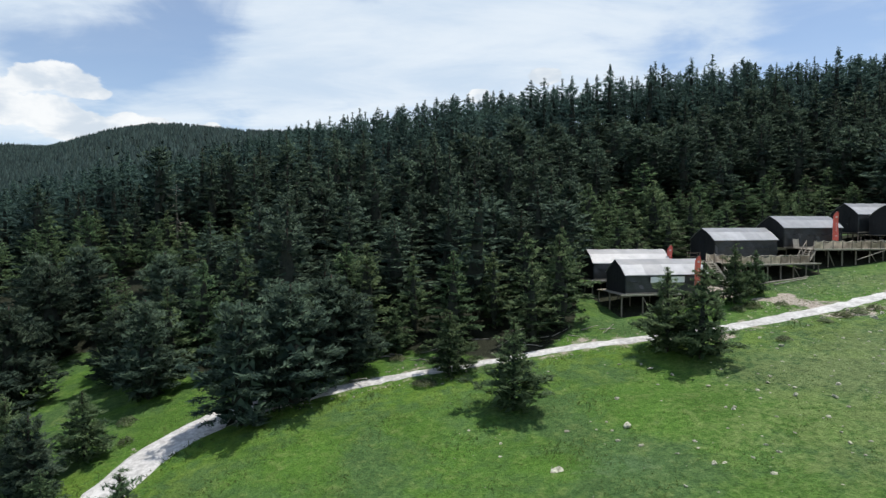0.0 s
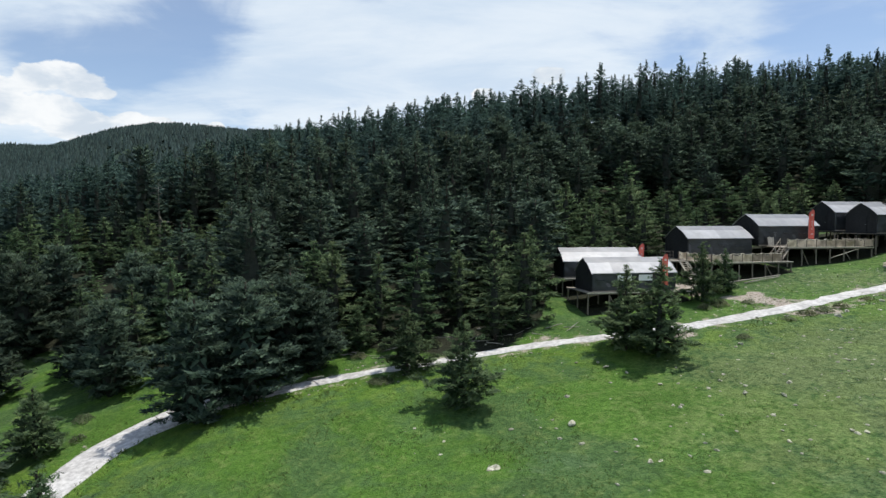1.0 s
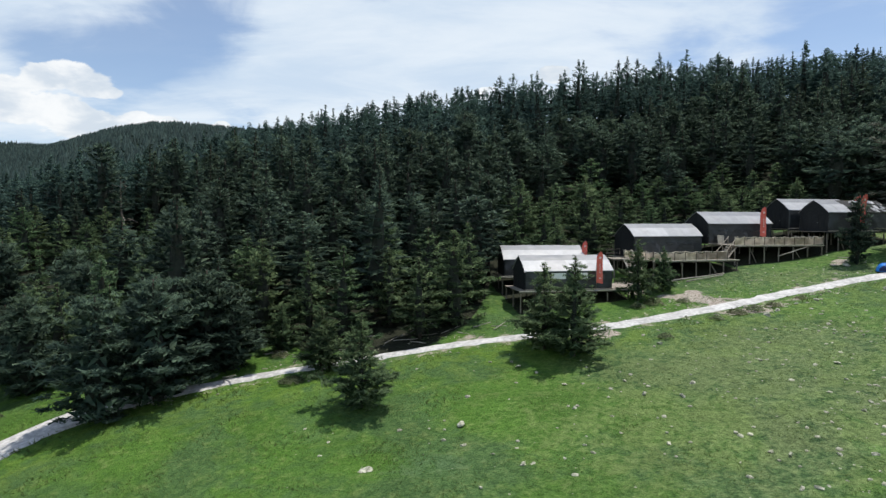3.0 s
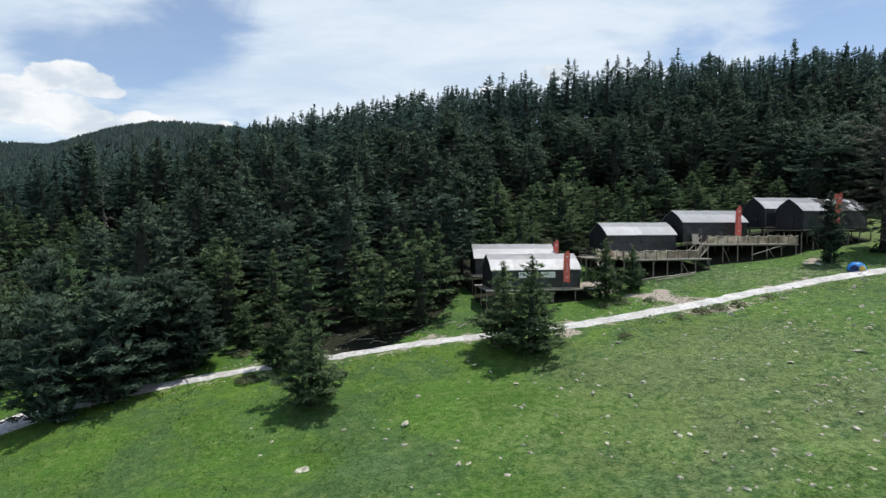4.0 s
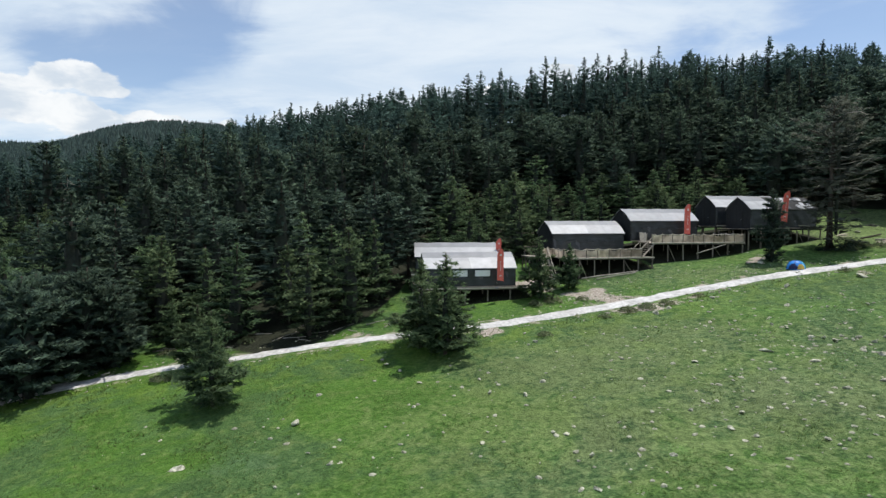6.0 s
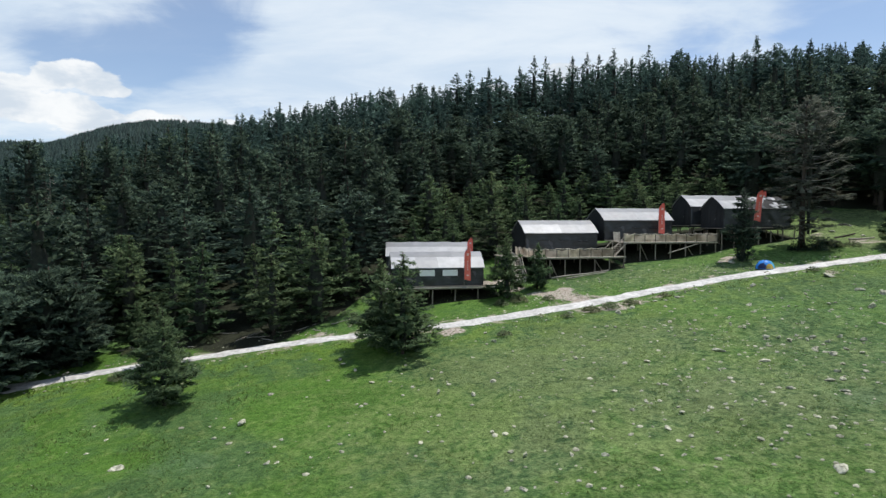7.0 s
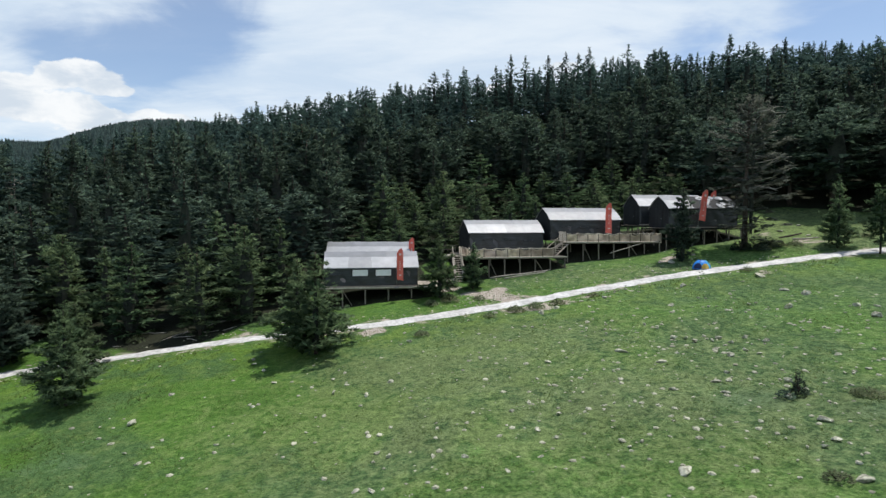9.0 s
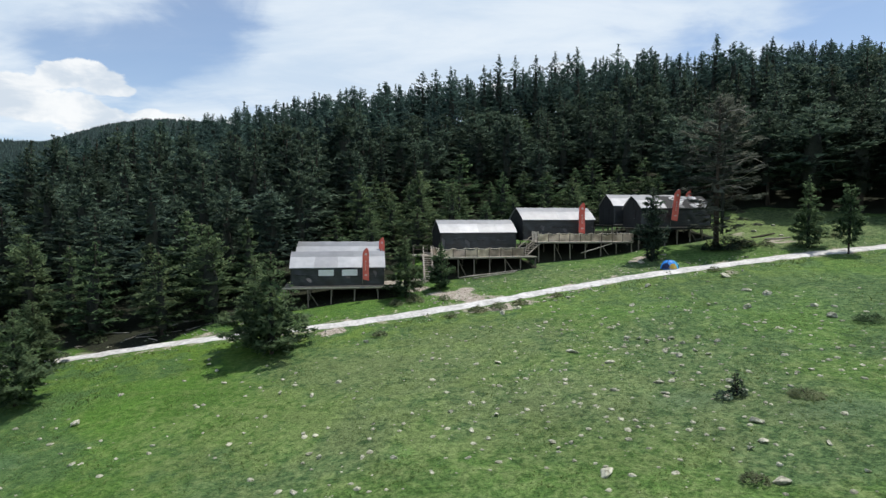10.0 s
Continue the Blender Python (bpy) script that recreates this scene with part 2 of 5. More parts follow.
M_TARP_PALE = surface("pale_tarpaulin", (0.31, 0.32, 0.335), (0.42, 0.43, 0.445), 1.1, 0.48, 0.3, 0.02, rand=0.30, spec=0.38)
M_PALEWOOD = surface("pale_new_timber", (0.40, 0.36, 0.29), (0.60, 0.56, 0.47), 5.0, 0.85, 0.4, 0.006, rand=0.2)
M_SKY = surface("light_blue_nylon", (0.06, 0.36, 0.62), (0.11, 0.50, 0.76), 3.0, 0.5, 0.2, 0.01)
M_FILM = surface("window_film", (0.74, 0.74, 0.73), (0.84, 0.84, 0.83), 2.0, 0.35, 0.1, 0.01, spec=0.5)
M_PLANK = surface("weathered_planks", (0.21, 0.18, 0.145), (0.42, 0.375, 0.31), 5.0, 0.85, 0.4, 0.006, rand=0.35, stretch=(0.3, 2, 2))
M_POST = surface("grey_timber", (0.12, 0.10, 0.082), (0.27, 0.235, 0.195), 5.0, 0.85, 0.5, 0.01, rand=0.35, stretch=(2, 2, 0.3))
M_REED = needles("reed_matting", (0.42, 0.37, 0.30), (0.80, 0.74, 0.65), 0.35, 0.68)
M_FLAG = surface("red_banner_cloth", (0.74, 0.125, 0.092), (0.86, 0.215, 0.170), 2.0, 0.7, 0.2, 0.01, rand=0.1)
M_PRINT = surface("pale_print", (0.78, 0.55, 0.50), (0.84, 0.68, 0.64), 3.0, 0.7, 0.1, 0.005)
M_STEEL = surface("grey_steel", (0.20, 0.20, 0.21), (0.32, 0.32, 0.33), 8.0, 0.4, 0.1, 0.002, metal=0.8)
M_BLUE = surface("blue_nylon", (0.014, 0.15, 0.52), (0.03, 0.28, 0.78), 3.0, 0.5, 0.2, 0.01)
M_YELLOW = surface("yellow_nylon", (0.42, 0.27, 0.05), (0.60, 0.42, 0.10), 4.0, 0.6, 0.2, 0.01)
M_NAVY = surface("dark_blue_nylon", (0.010, 0.020, 0.075), (0.018, 0.035, 0.12), 4.0, 0.6, 0.2, 0.01)


# ---- mesh helpers ----
def mesh_of(name, verts, faces, material, smooth=False):
    me = bpy.data.meshes.new(name)
    me.from_pydata([tuple(v) for v in verts], [], faces)
    me.materials.append(material)
    if smooth:
        me.polygons.foreach_set("use_smooth", [True] * len(me.polygons))
    me.update()
    return me


def soup(name, verts, size, material, normals=None, inner=0):
    """A mesh of loose polygons of the given number of corners, from an array of corners."""
    verts = np.asarray(verts, dtype=np.float32).reshape(-1, 3)
    me = bpy.data.meshes.new(name)
    me.vertices.add(len(verts))
    me.vertices.foreach_set("co", verts.ravel())
    count = len(verts) // size
    me.loops.add(len(verts))
    me.loops.foreach_set("vertex_index", np.arange(len(verts), dtype=np.int32))
    me.polygons.add(count)
    me.polygons.foreach_set("loop_start", np.arange(0, len(verts), size, dtype=np.int32))
    me.materials.append(material)
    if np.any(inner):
        # the last faces, or those marked, are a crown's inside: twigs coloured with its shade
        me.materials.append(M_SHADED_TWIGS)
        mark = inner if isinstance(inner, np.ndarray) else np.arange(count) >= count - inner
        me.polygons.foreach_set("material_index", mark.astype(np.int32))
    me.update(calc_edges=True)
    if normals is not None:
        me.polygons.foreach_set("use_smooth", np.ones(count, dtype=bool))
        me.normals_split_custom_set_from_vertices(np.asarray(normals, dtype=np.float32).reshape(-1, 3))
    return me


def thing(name, m, label, category, group=""):
    ob = new(name)
    ob.empty_display_size = 0.3
    ob.matrix_world = m
    return tagged(ob, label, category, group)


def part(name, data, parent, label="", m=None):
    """A mesh or a bmesh as one part under a thing or a part, in its parent's space."""
    ob = new(name, data)
    ob.parent = parent
    if m is not None:
        ob.matrix_basis = m
    if label:
        ob["label"] = label
    return ob


def box_mesh(name, lo, hi, material, bevel=0.0):
    bm = bmesh.new()
    c = [(a + b) / 2 for a, b in zip(lo, hi)]
    s = [b - a for a, b in zip(lo, hi)]
    bmesh.ops.create_cube(bm, size=1, matrix=Matrix.LocRotScale(c, None, s))
    if bevel:
        bmesh.ops.bevel(bm, geom=bm.edges[:], offset=bevel, segments=1, affect="EDGES")
    me = bpy.data.meshes.new(name)
    bm.to_mesh(me)
    bm.free()
    me.materials.append(material)
    return me


def beam_mesh(name, a, b, w, d, material, bevel=0.008):
    """A straight timber between two points, w wide and d deep."""
    a, b = Vector(a), Vector(b)
    length = (b - a).length
    bm = bmesh.new()
    bmesh.ops.create_cube(bm, size=1, matrix=Matrix.LocRotScale((0, 0, length / 2), None, (w, d, length)))
    bmesh.ops.bevel(bm, geom=bm.edges[:], offset=bevel, segments=1, affect="EDGES")
    axis = (b - a).normalized()
    side = Vector((0, 1, 0)) if abs(axis.y) < 0.9 else Vector((1, 0, 0))
    x = side.cross(axis).normalized()
    y = axis.cross(x)
    m = Matrix((x, y, axis)).transposed().to_4x4()
    bm.transform(Matrix.Translation(a) @ m)
    me = bpy.data.meshes.new(name)
    bm.to_mesh(me)
    bm.free()
    me.materials.append(material)
    return me


def tube(points, radii, sides=7):
    """Corners and faces of a tapered tube along points."""
    verts, faces = [], []
    for i, p in enumerate(points):
        p = Vector(p)
        q = Vector(points[min(i + 1, len(points) - 1)]) - Vector(points[max(i - 1, 0)])
        q.normalize()
        side = Vector((1, 0, 0)) if abs(q.x) < 0.8 else Vector((0, 1, 0))
        x = q.cross(side).normalized()
        y = q.cross(x)
        for k in range(sides):
            t = 2 * math.pi * k / sides
            verts.append(p + (x * math.cos(t) + y * math.sin(t)) * radii[i])
    for i in range(len(points) - 1):
        for k in range(sides):
            k2 = (k + 1) % sides
            faces.append((i * sides + k, i * sides + k2, (i + 1) * sides + k2, (i + 1) * sides + k))
    faces.append(tuple(range(sides))[::-1])
    faces.append(tuple((len(points) - 1) * sides + k for k in range(sides)))
    return verts, faces


# ---- the lie of the land ----
COEF = (-3.659, 6.987, 4.864, -2.305, -1.839, 0.769, 0.023, 0.712, 0.319, 0.951)


def soft_clip(v, lo, hi, s):
    v = lo + s * np.logaddexp(0, (v - lo) / s)
    return hi - s * np.logaddexp(0, (hi - v) / s)


ROAD = [(-23.5, 20.0), (-21.6, 29.0), (-20.5, 35.6), (-20.0, 38.7), (-18.7, 41.6), (-16.2, 44.3), (-12.6, 46.0), (-8.7, 46.6), (-5.2, 47.4), (-2.0, 48.0), (3.6, 48.8), (10.4, 50.1),
        (17.3, 50.7), (24.4, 51.6), (32.5, 53.6), (37.6, 55.1), (43.4, 57.0), (49.8, 59.0), (55.2, 60.0), (60.3, 60.6), (66.0, 61.2), (72.4, 61.2), (85.0, 60.5), (110.0, 58.0)]


def curve_through(points, step):
    """Even points along a smooth line through the given ones."""
    p = np.array(points, float)
    p = np.vstack([2 * p[0] - p[1], p, 2 * p[-1] - p[-2]])
    out = []
    for i in range(1, len(p) - 2):
        n = max(2, int(np.linalg.norm(p[i + 1] - p[i]) / step))
        t = np.linspace(0, 1, n, endpoint=False)[:, None]
        a, b, c, d = p[i - 1], p[i], p[i + 1], p[i + 2]
        out.append(0.5 * (2 * b + (c - a) * t + (2 * a - 5 * b + 4 * c - d) * t ** 2 + (3 * b - a - 3 * c + d) * t ** 3))
    return np.vstack(out)


ROAD_LINE = curve_through(ROAD, 0.7)


def road_gap(x, y):
    """The distance from the road's middle."""
    x, y = np.asarray(x, float), np.asarray(y, float)
    best = np.full(x.shape, 1e9)
    near = (x > -45) & (x < 130) & (y > 0) & (y < 90)
    xs, ys = x[near], y[near]
    b = np.full(xs.shape, 1e9)
    for px, py in ROAD_LINE[::2]:
        b = np.minimum(b, (xs - px) ** 2 + (ys - py) ** 2)
    best[near] = np.sqrt(b)
    return best


def gz(x, y):
    """Height of the ground."""
    x, y = np.asarray(x, float), np.asarray(y, float)
    u, v = soft_clip(x, -75, 115, 10) / 50, soft_clip(y, -25, 178, 8) / 50
    c = COEF
    z = c[0] + c[1] * u + c[2] * v + c[3] * u * v + c[4] * u * u + c[5] * v * v + c[6] * u * u * v + c[7] * u * v * v + c[8] * v ** 3 + c[9] * u ** 3
    # the wooded ridge falls away again behind, and far hills rise to the north-west
    z = z + (3.2 / (1 + np.exp(-(x - 8) / 10)) - 6.0 / (1 + np.exp(-(x - 80) / 16))) / (1 + np.exp(-(y - 145) / 9))
    rise = 1 / (1 + np.exp(-(y - 72 - 0.8 * np.minimum(x + 45, 0)) / 4))
    z = z + rise * (6.0 * np.exp(-((x + 64) / 32) ** 2 - ((y - 90) / 38) ** 2) + 1.6 * np.exp(-((x + 38) / 28) ** 2 - ((y - 172) / 28) ** 2))
    z = z - 9.0 / (1 + np.exp((x + 0.62 * y + 15) / 12)) / (1 + np.exp(-(y - 125) / 20)) / (1 + np.exp((y - 440) / 30))
    z = z - 0.16 * 25 * np.logaddexp(0, (y - 215) / 25)
    z = z + 0.16 * 25 * np.logaddexp(0, (y - 420) / 25)
    for hx, hy, sx, sy, h in ((-760, 740, 200, 190, 7), (-560, 740, 120, 190, 108), (-390, 700, 110, 190, 79.5), (-300, 700, 100, 190, 47.5), (-150, 800, 170, 190, 129), (-250, 420, 160, 120, 22), (300, 900, 400, 200, 60), (0, -900, 900, 300, 70)):
        z = z + h * np.exp(-((x - hx) / sx) ** 2 - ((y - hy) / sy) ** 2)
    return z


def gz1(x, y):
    return float(gz(np.array([x]), np.array([y]))[0])


def relief(x, y):
    """Small bumps of the turf."""
    r = 0
    for k, (a, f, amp) in enumerate(((0.3, 0.55, 0.05), (1.4, 0.8, 0.04), (2.3, 1.3, 0.028), (0.9, 2.1, 0.018), (2.9, 2.9, 0.012))):
        r = r + amp * np.sin(f * (x * math.cos(a) + y * math.sin(a)) + k * 1.7 + 1.3 * np.sin(0.37 * f * (y * math.cos(a) - x * math.sin(a)) + k))
    return r


EDGE = ((-120, 44), (-60, 44), (-46, 47), (-40, 58), (-30, 57), (-22, 53.5), (-14, 51), (-7, 55.5), (0, 51.9), (6, 51.7), (9, 52.8), (12, 55.8), (14, 62), (15.5, 70.5), (26, 71), (30, 76), (40, 79.5), (50, 82.5), (62, 83.5), (68, 84), (75, 84), (80, 78), (86, 70), (130, 64))


def forest_edge(x):
    e = np.array(EDGE)
    return np.interp(x, e[:, 0], e[:, 1])


GLADES = ((-40.5, 60.5, 5.5), (-37.0, 55.0, 4.5), (-34.0, 50.0, 4.0), (-28.0, 46.0, 3.5))
DECKED = ((17.1, 56.6, 10, 11.3, 13.0), (31.4, 62.7, 14.2, 11.0, 11.5), (42.0, 66.9, 9, 11.5, 11.0), (51.7, 69.0, 12, 12.0, 11.5))


def make_ground():
    def axis(lo, hi, step, far_lo, far_hi):
        a = list(np.arange(lo, hi, step))
        d, v = step, lo
        left = []
        while v > far_lo:
            d *= 1.16
            v -= d
            left.append(v)
        d, v = step, a[-1]
        right = []
        while v < far_hi:
            d *= 1.13
            v += d
            right.append(v)
        return np.array(left[::-1] + a + right)
    xs, ys = axis(-50, 95, 0.7, -2600, 2600), axis(12, 80, 0.6, -2600, 2600)
    gx, gy = np.meshgrid(xs, ys)
    x, y = gx.ravel(), gy.ravel()
    gap = road_gap(x, y)
    z = gz(x, y) + relief(x, y) * np.clip((gap - 1.2) / 2.0, 0, 1) - 0.05 * (gap < 1.7)
    nx, ny = len(xs), len(ys)
    i = np.arange(nx * ny).reshape(ny, nx)
    quads = np.stack([i[:-1, :-1], i[:-1, 1:], i[1:, 1:], i[1:, :-1]], -1).reshape(-1, 4)
    me = bpy.data.meshes.new("ground")
    me.vertices.add(len(x))
    me.vertices.foreach_set("co", np.stack([x, y, z], 1).astype(np.float32).ravel())
    me.loops.add(quads.size)
    me.loops.foreach_set("vertex_index", quads.astype(np.int32).ravel())
    me.polygons.add(len(quads))
    me.polygons.foreach_set("loop_start", np.arange(0, quads.size, 4, dtype=np.int32))
    me.polygons.foreach_set("use_smooth", np.ones(len(quads), dtype=bool))
    me.materials.append(M_GROUND)

    def layer(key, values):
        at = me.attributes.new(key, "FLOAT", "POINT")
        at.data.foreach_set("value", values.astype(np.float32))
    # widened near x 7: twig litter plus the wood's shadow as colour
    litter_shade = np.clip((y - forest_edge(x) + 1.5 + 3.0 * np.exp(-((x - 7) / 7) ** 2)) / 4.0, 0, 1)
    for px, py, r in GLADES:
        litter_shade = litter_shade * np.clip((np.hypot(x - px, y - py) - r) / 2.0 + 0.3, 0, 1)
    # under the decks the same dark colour paints their shade on the ground
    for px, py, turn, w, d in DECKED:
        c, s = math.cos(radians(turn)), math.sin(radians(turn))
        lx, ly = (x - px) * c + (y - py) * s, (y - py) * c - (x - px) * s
        litter_shade = np.maximum(litter_shade, np.clip(np.minimum(np.minimum(lx, w - lx), np.minimum(ly, d - ly)) / 0.8 + 0.4, 0, 1))
    layer("litter_shade", litter_shade)
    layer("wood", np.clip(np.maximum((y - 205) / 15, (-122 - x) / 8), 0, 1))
    bare = np.zeros(len(x))
    for px, py, r, s in ((33.4, 57.4, 1.7, 1.0), (31.4, 58.4, 1.1, 0.8), (36.2, 55.8, 1.6, 0.5), (68.0, 67.5, 3.0, 0.5), (21.0, 48.0, 1.8, 0.35), (66, 72, 2.5, 0.45), (28.9, 63.6, 2.0, 0.8), (29.6, 61.0, 1.5, 0.7), (34.6, 56.2, 1.2, 1.0), (35.3, 55.2, 1.1, 1.0), (35.0, 52.4, 1.7, 0.6), (37.2, 52.6, 1.7, 0.8), (39.5, 53.4, 1.5, 0.6), (41.5, 54.6, 1.3, 0.5), (34.2, 59.0, 1.1, 0.9), (52.9, 65.9, 0.9, 0.9), (51.8, 65.0, 0.8, 0.8), (58.5, 57.6, 1.6, 0.5), (12.5, 51.6, 1.2, 0.5), (9.0, 51.6, 1.1, 0.5), (23.5, 49.6, 1.6, 0.7)):
        bare = np.maximum(bare, s * np.clip(1.4 - np.hypot(x - px, (y - py) * 1.2) / r, 0, 1))
    bare = np.maximum(bare, 0.42 * np.clip(1 - (gap - 1.3) / 1.2, 0, 1))
    layer("bare", bare)
    layer("worn", np.clip(np.exp(-((x - 40) / 16) ** 2 - ((y - 33) / 9) ** 2) + 0.7 * np.exp(-((x - 24) / 9) ** 2 - ((y - 33) / 5) ** 2) + 2.6 * np.exp(-((x - 71) / 9) ** 2 - ((y - 74) / 9) ** 2) + 1.0 * np.exp(-((x - 35) / 10) ** 2 - ((y - 46) / 5) ** 2) + 0.9 * np.exp(-((x - 26) / 7) ** 2 - ((y - 41) / 4) ** 2) + 0.9 * np.exp(-((x - 45) / 9) ** 2 - ((y - 61.5) / 3) ** 2), 0, 2.6))
    layer("rough", np.clip((x - 8) / 26 + (34 - y) / 60, 0, 1))
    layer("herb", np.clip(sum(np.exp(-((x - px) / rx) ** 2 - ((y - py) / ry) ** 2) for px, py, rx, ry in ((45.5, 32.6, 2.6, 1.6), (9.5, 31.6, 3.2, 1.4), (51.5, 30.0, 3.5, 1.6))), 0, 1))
    layer("lush", np.clip(np.exp(-((gap - 3.0) / 3.5) ** 2) * (y < np.interp(x, *zip(*ROAD[3:]))), 0, 1))
    me.update(calc_edges=True)
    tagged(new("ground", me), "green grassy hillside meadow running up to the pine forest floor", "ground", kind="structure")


make_ground()


def make_road():
    line = curve_through(ROAD, 0.7)
    d = np.gradient(line, axis=0)
    d /= np.linalg.norm(d, axis=1)[:, None]
    nrm = np.stack([-d[:, 1], d[:, 0]], 1)
    rng = np.random.default_rng(5)
    k = 9
    verts, faces = [], []
    broad = 0.78 + 1.05 * np.clip((-8 - line[:, 0]) / 9, 0, 1) - 0.32 * np.exp(-((line[:, 0] - 6) / 9) ** 2)
    half = broad + 0.10 * np.sin(np.arange(len(line)) * 0.21) + 0.1 * rng.standard_normal(len(line))
    half2 = broad + 0.10 * np.sin(np.arange(len(line)) * 0.17 + 2) + 0.1 * rng.standard_normal(len(line))
    for i in range(len(line)):
        for j in range(k):
            s = -1 + 2 * j / (k - 1)
            q = line[i] + nrm[i] * s * (half[i] if s < 0 else half2[i])
            crown = 0.05 * (1 - s * s) - 0.025 * math.exp(-((abs(s) - 0.5) / 0.18) ** 2)
            verts.append((q[0], q[1], gz1(q[0], q[1]) + 0.015 + crown - 0.07 * (abs(s) > 0.95)))
    for i in range(len(line) - 1):
        for j in range(k - 1):
            a = i * k + j
            faces.append((a, a + k, a + k + 1, a + 1))
    tagged(new("road", mesh_of("road", verts, faces, M_ROAD, True)), "pale gravel track curving along the meadow's edge", "road", kind="structure")


make_road()


# ---- pines ----
def wind(tri, nor):
    """Turns each triangle so that its face looks the way its soft normal does."""
    g = np.cross(tri[:, 1] - tri[:, 0], tri[:, 2] - tri[:, 0])
    back = (g * nor).sum(1) < 0
    tri[back] = tri[back][:, [1, 0, 2]]
    nor = nor / (np.linalg.norm(nor, axis=1)[:, None] + 1e-6)
    return tri, np.repeat(nor[:, None, :], 3, 1)


def blades(p, d, s, width, face, nor):
    """Narrow blades from p along d, s long: corners of loose triangles and their soft normals."""
    d = d / (np.linalg.norm(d, axis=1)[:, None] + 1e-6)
    side = np.cross(d, face)
    side /= np.linalg.norm(side, axis=1)[:, None] + 1e-6
    s = s[:, None]
    return wind(np.stack([p + side * s * width * 0.5, p - side * s * width * 0.5, p + d * s], 1), nor)


def tufts(rng, at, way, size, count, width=0.36, flat=0.6, lift=0.35):
    """Puffs of blades round points. way: where the shoots point; flat: squashes a puff."""
    n = len(at) * count
    w = np.repeat(way, count, 0)
    d = rng.normal(0, 0.6, (n, 3)) + w * 0.7
    d[:, 2] = d[:, 2] * flat + lift
    s = np.repeat(size, count) * rng.uniform(0.6, 1.25, n)
    nor = d * 0.5 + w * 0.35 + rng.normal(0, 0.12, (n, 3)) + np.array([0, 0, 0.55])
    return blades(np.repeat(at, count, 0), d, s, width, rng.normal(0, 1, (n, 3)), nor)


def pine_shape(seed, h, low, radius, whorl, per, puffs, size, count, tip=0.7, drop=0.0, gaps=0.0, peak=0.25, width=0.18, core=300, flat=0.5, jitter=0.25, heart=0.25):
    """Limbs and foliage of one pine: whorls of limbs that carry rounded puffs of needles, round a dense dark core.
    low: where the crown starts; puffs: to a metre of limb; count: blades to a puff; tip: how pointed it is; peak: height of the widest part."""
    rng = np.random.default_rng(seed)
    limbs, P, W, S = [], [], [], []
    z = low
    lean = rng.normal(0, 0.012, 2)
    bulge = rng.uniform(0, 6.28, 3)

    def profile(f):
        return (0.60 + 0.40 * min(1, f / peak)) if f < peak else max(0.03, (1 - f) / (1 - peak)) ** tip * min(1.0, 0.20 + 4.0 * (1 - f))
    while z < h - 0.3:
        f = (z - low) / (h - low)
        prof = profile(f) * rng.uniform(0.76, 1.16)
        n = max(5, int(per * (0.6 + 0.4 * prof) + rng.uniform(0, 1)))
        turn = rng.uniform(0, 6.28)
        for k in range(n):
            if rng.random() < gaps:
                continue
            a = turn + 6.283 * (k + rng.uniform(-0.35, 0.35)) / n
            lobe = 1 + 0.16 * math.sin(2 * a + bulge[0] + 2.2 * f) + 0.12 * math.sin(3 * a + bulge[1] + 5 * f)
            length = max(0.22, radius * prof * lobe * rng.uniform(0.66, 1.18))
            rise = (0.04 + 1.7 * f ** 3 - drop * (1 - f)) + rng.normal(0, 0.07)
            base = np.array([lean[0] * z, lean[1] * z, z + rng.normal(0, jitter * whorl * (1.1 - 0.5 * f))])
            out = np.array([math.cos(a), math.sin(a), rise])
            out /= np.linalg.norm(out)
            sideways = np.array([-math.sin(a), math.cos(a), 0])
            limbs.append((base, base + out * length * 0.9, 0.010 + 0.009 * length))
            m = max(1, int(length * puffs + rng.random()))
            t = 1.0 - 0.60 * rng.random(m) ** 1.1
            t[0] = 0.97
            q = base + out * (length * t)[:, None]
            q[:, 2] += length * (0.16 * t ** 2 - 0.08 * t) + rng.normal(0, 0.08, m)
            q += sideways * (rng.uniform(-1, 1, m) * np.sin(np.pi * np.clip(t, 0, 0.88)) * length * 0.34)[:, None]
            P.append(q)
            W.append(np.repeat(out[None], m, 0) * np.array([1, 1, 1.0]))
            S.append(size * rng.uniform(0.65, 1.25, m) * (0.34 + 0.68 * prof))
        z += whorl * (1.2 - 0.65 * f) * rng.uniform(0.8, 1.2)
    # the leading shoot
    m = 7
    P.append(np.array([[lean[0] * h, lean[1] * h, h - 0.22 * i * size / 0.5 - 0.35] for i in range(m)]))
    W.append(np.repeat([[0.01, 0, 0.9]], m, 0))
    S.append(size * np.linspace(0.30, 0.55, m))
    P, W, S = np.vstack(P), np.vstack(W), np.concatenate(S)
    # each pad: a flat fan of needle sprays, a little raised at its rim
    n = len(P) * count
    w = np.repeat(W, count, 0)
    r = np.repeat(S, count)
    a = np.arctan2(w[:, 1], w[:, 0]) + rng.normal(0, 1.15, n)
    upright = (np.abs(w[:, 0]) + np.abs(w[:, 1])) < 0.1
    a = np.where(upright, rng.uniform(0, 6.28, n), a)
    d = np.stack([np.cos(a), np.sin(a), w[:, 2] * 0.95 + rng.normal(0.07, 0.17, n) * flat / 0.5 + upright * 1.6], 1)
    start = np.repeat(P, count, 0) + np.stack([rng.normal(0, 0.36, n), rng.normal(0, 0.36, n), rng.normal(0, 0.09, n)], 1) * r[:, None] - d * (0.35 * r)[:, None]
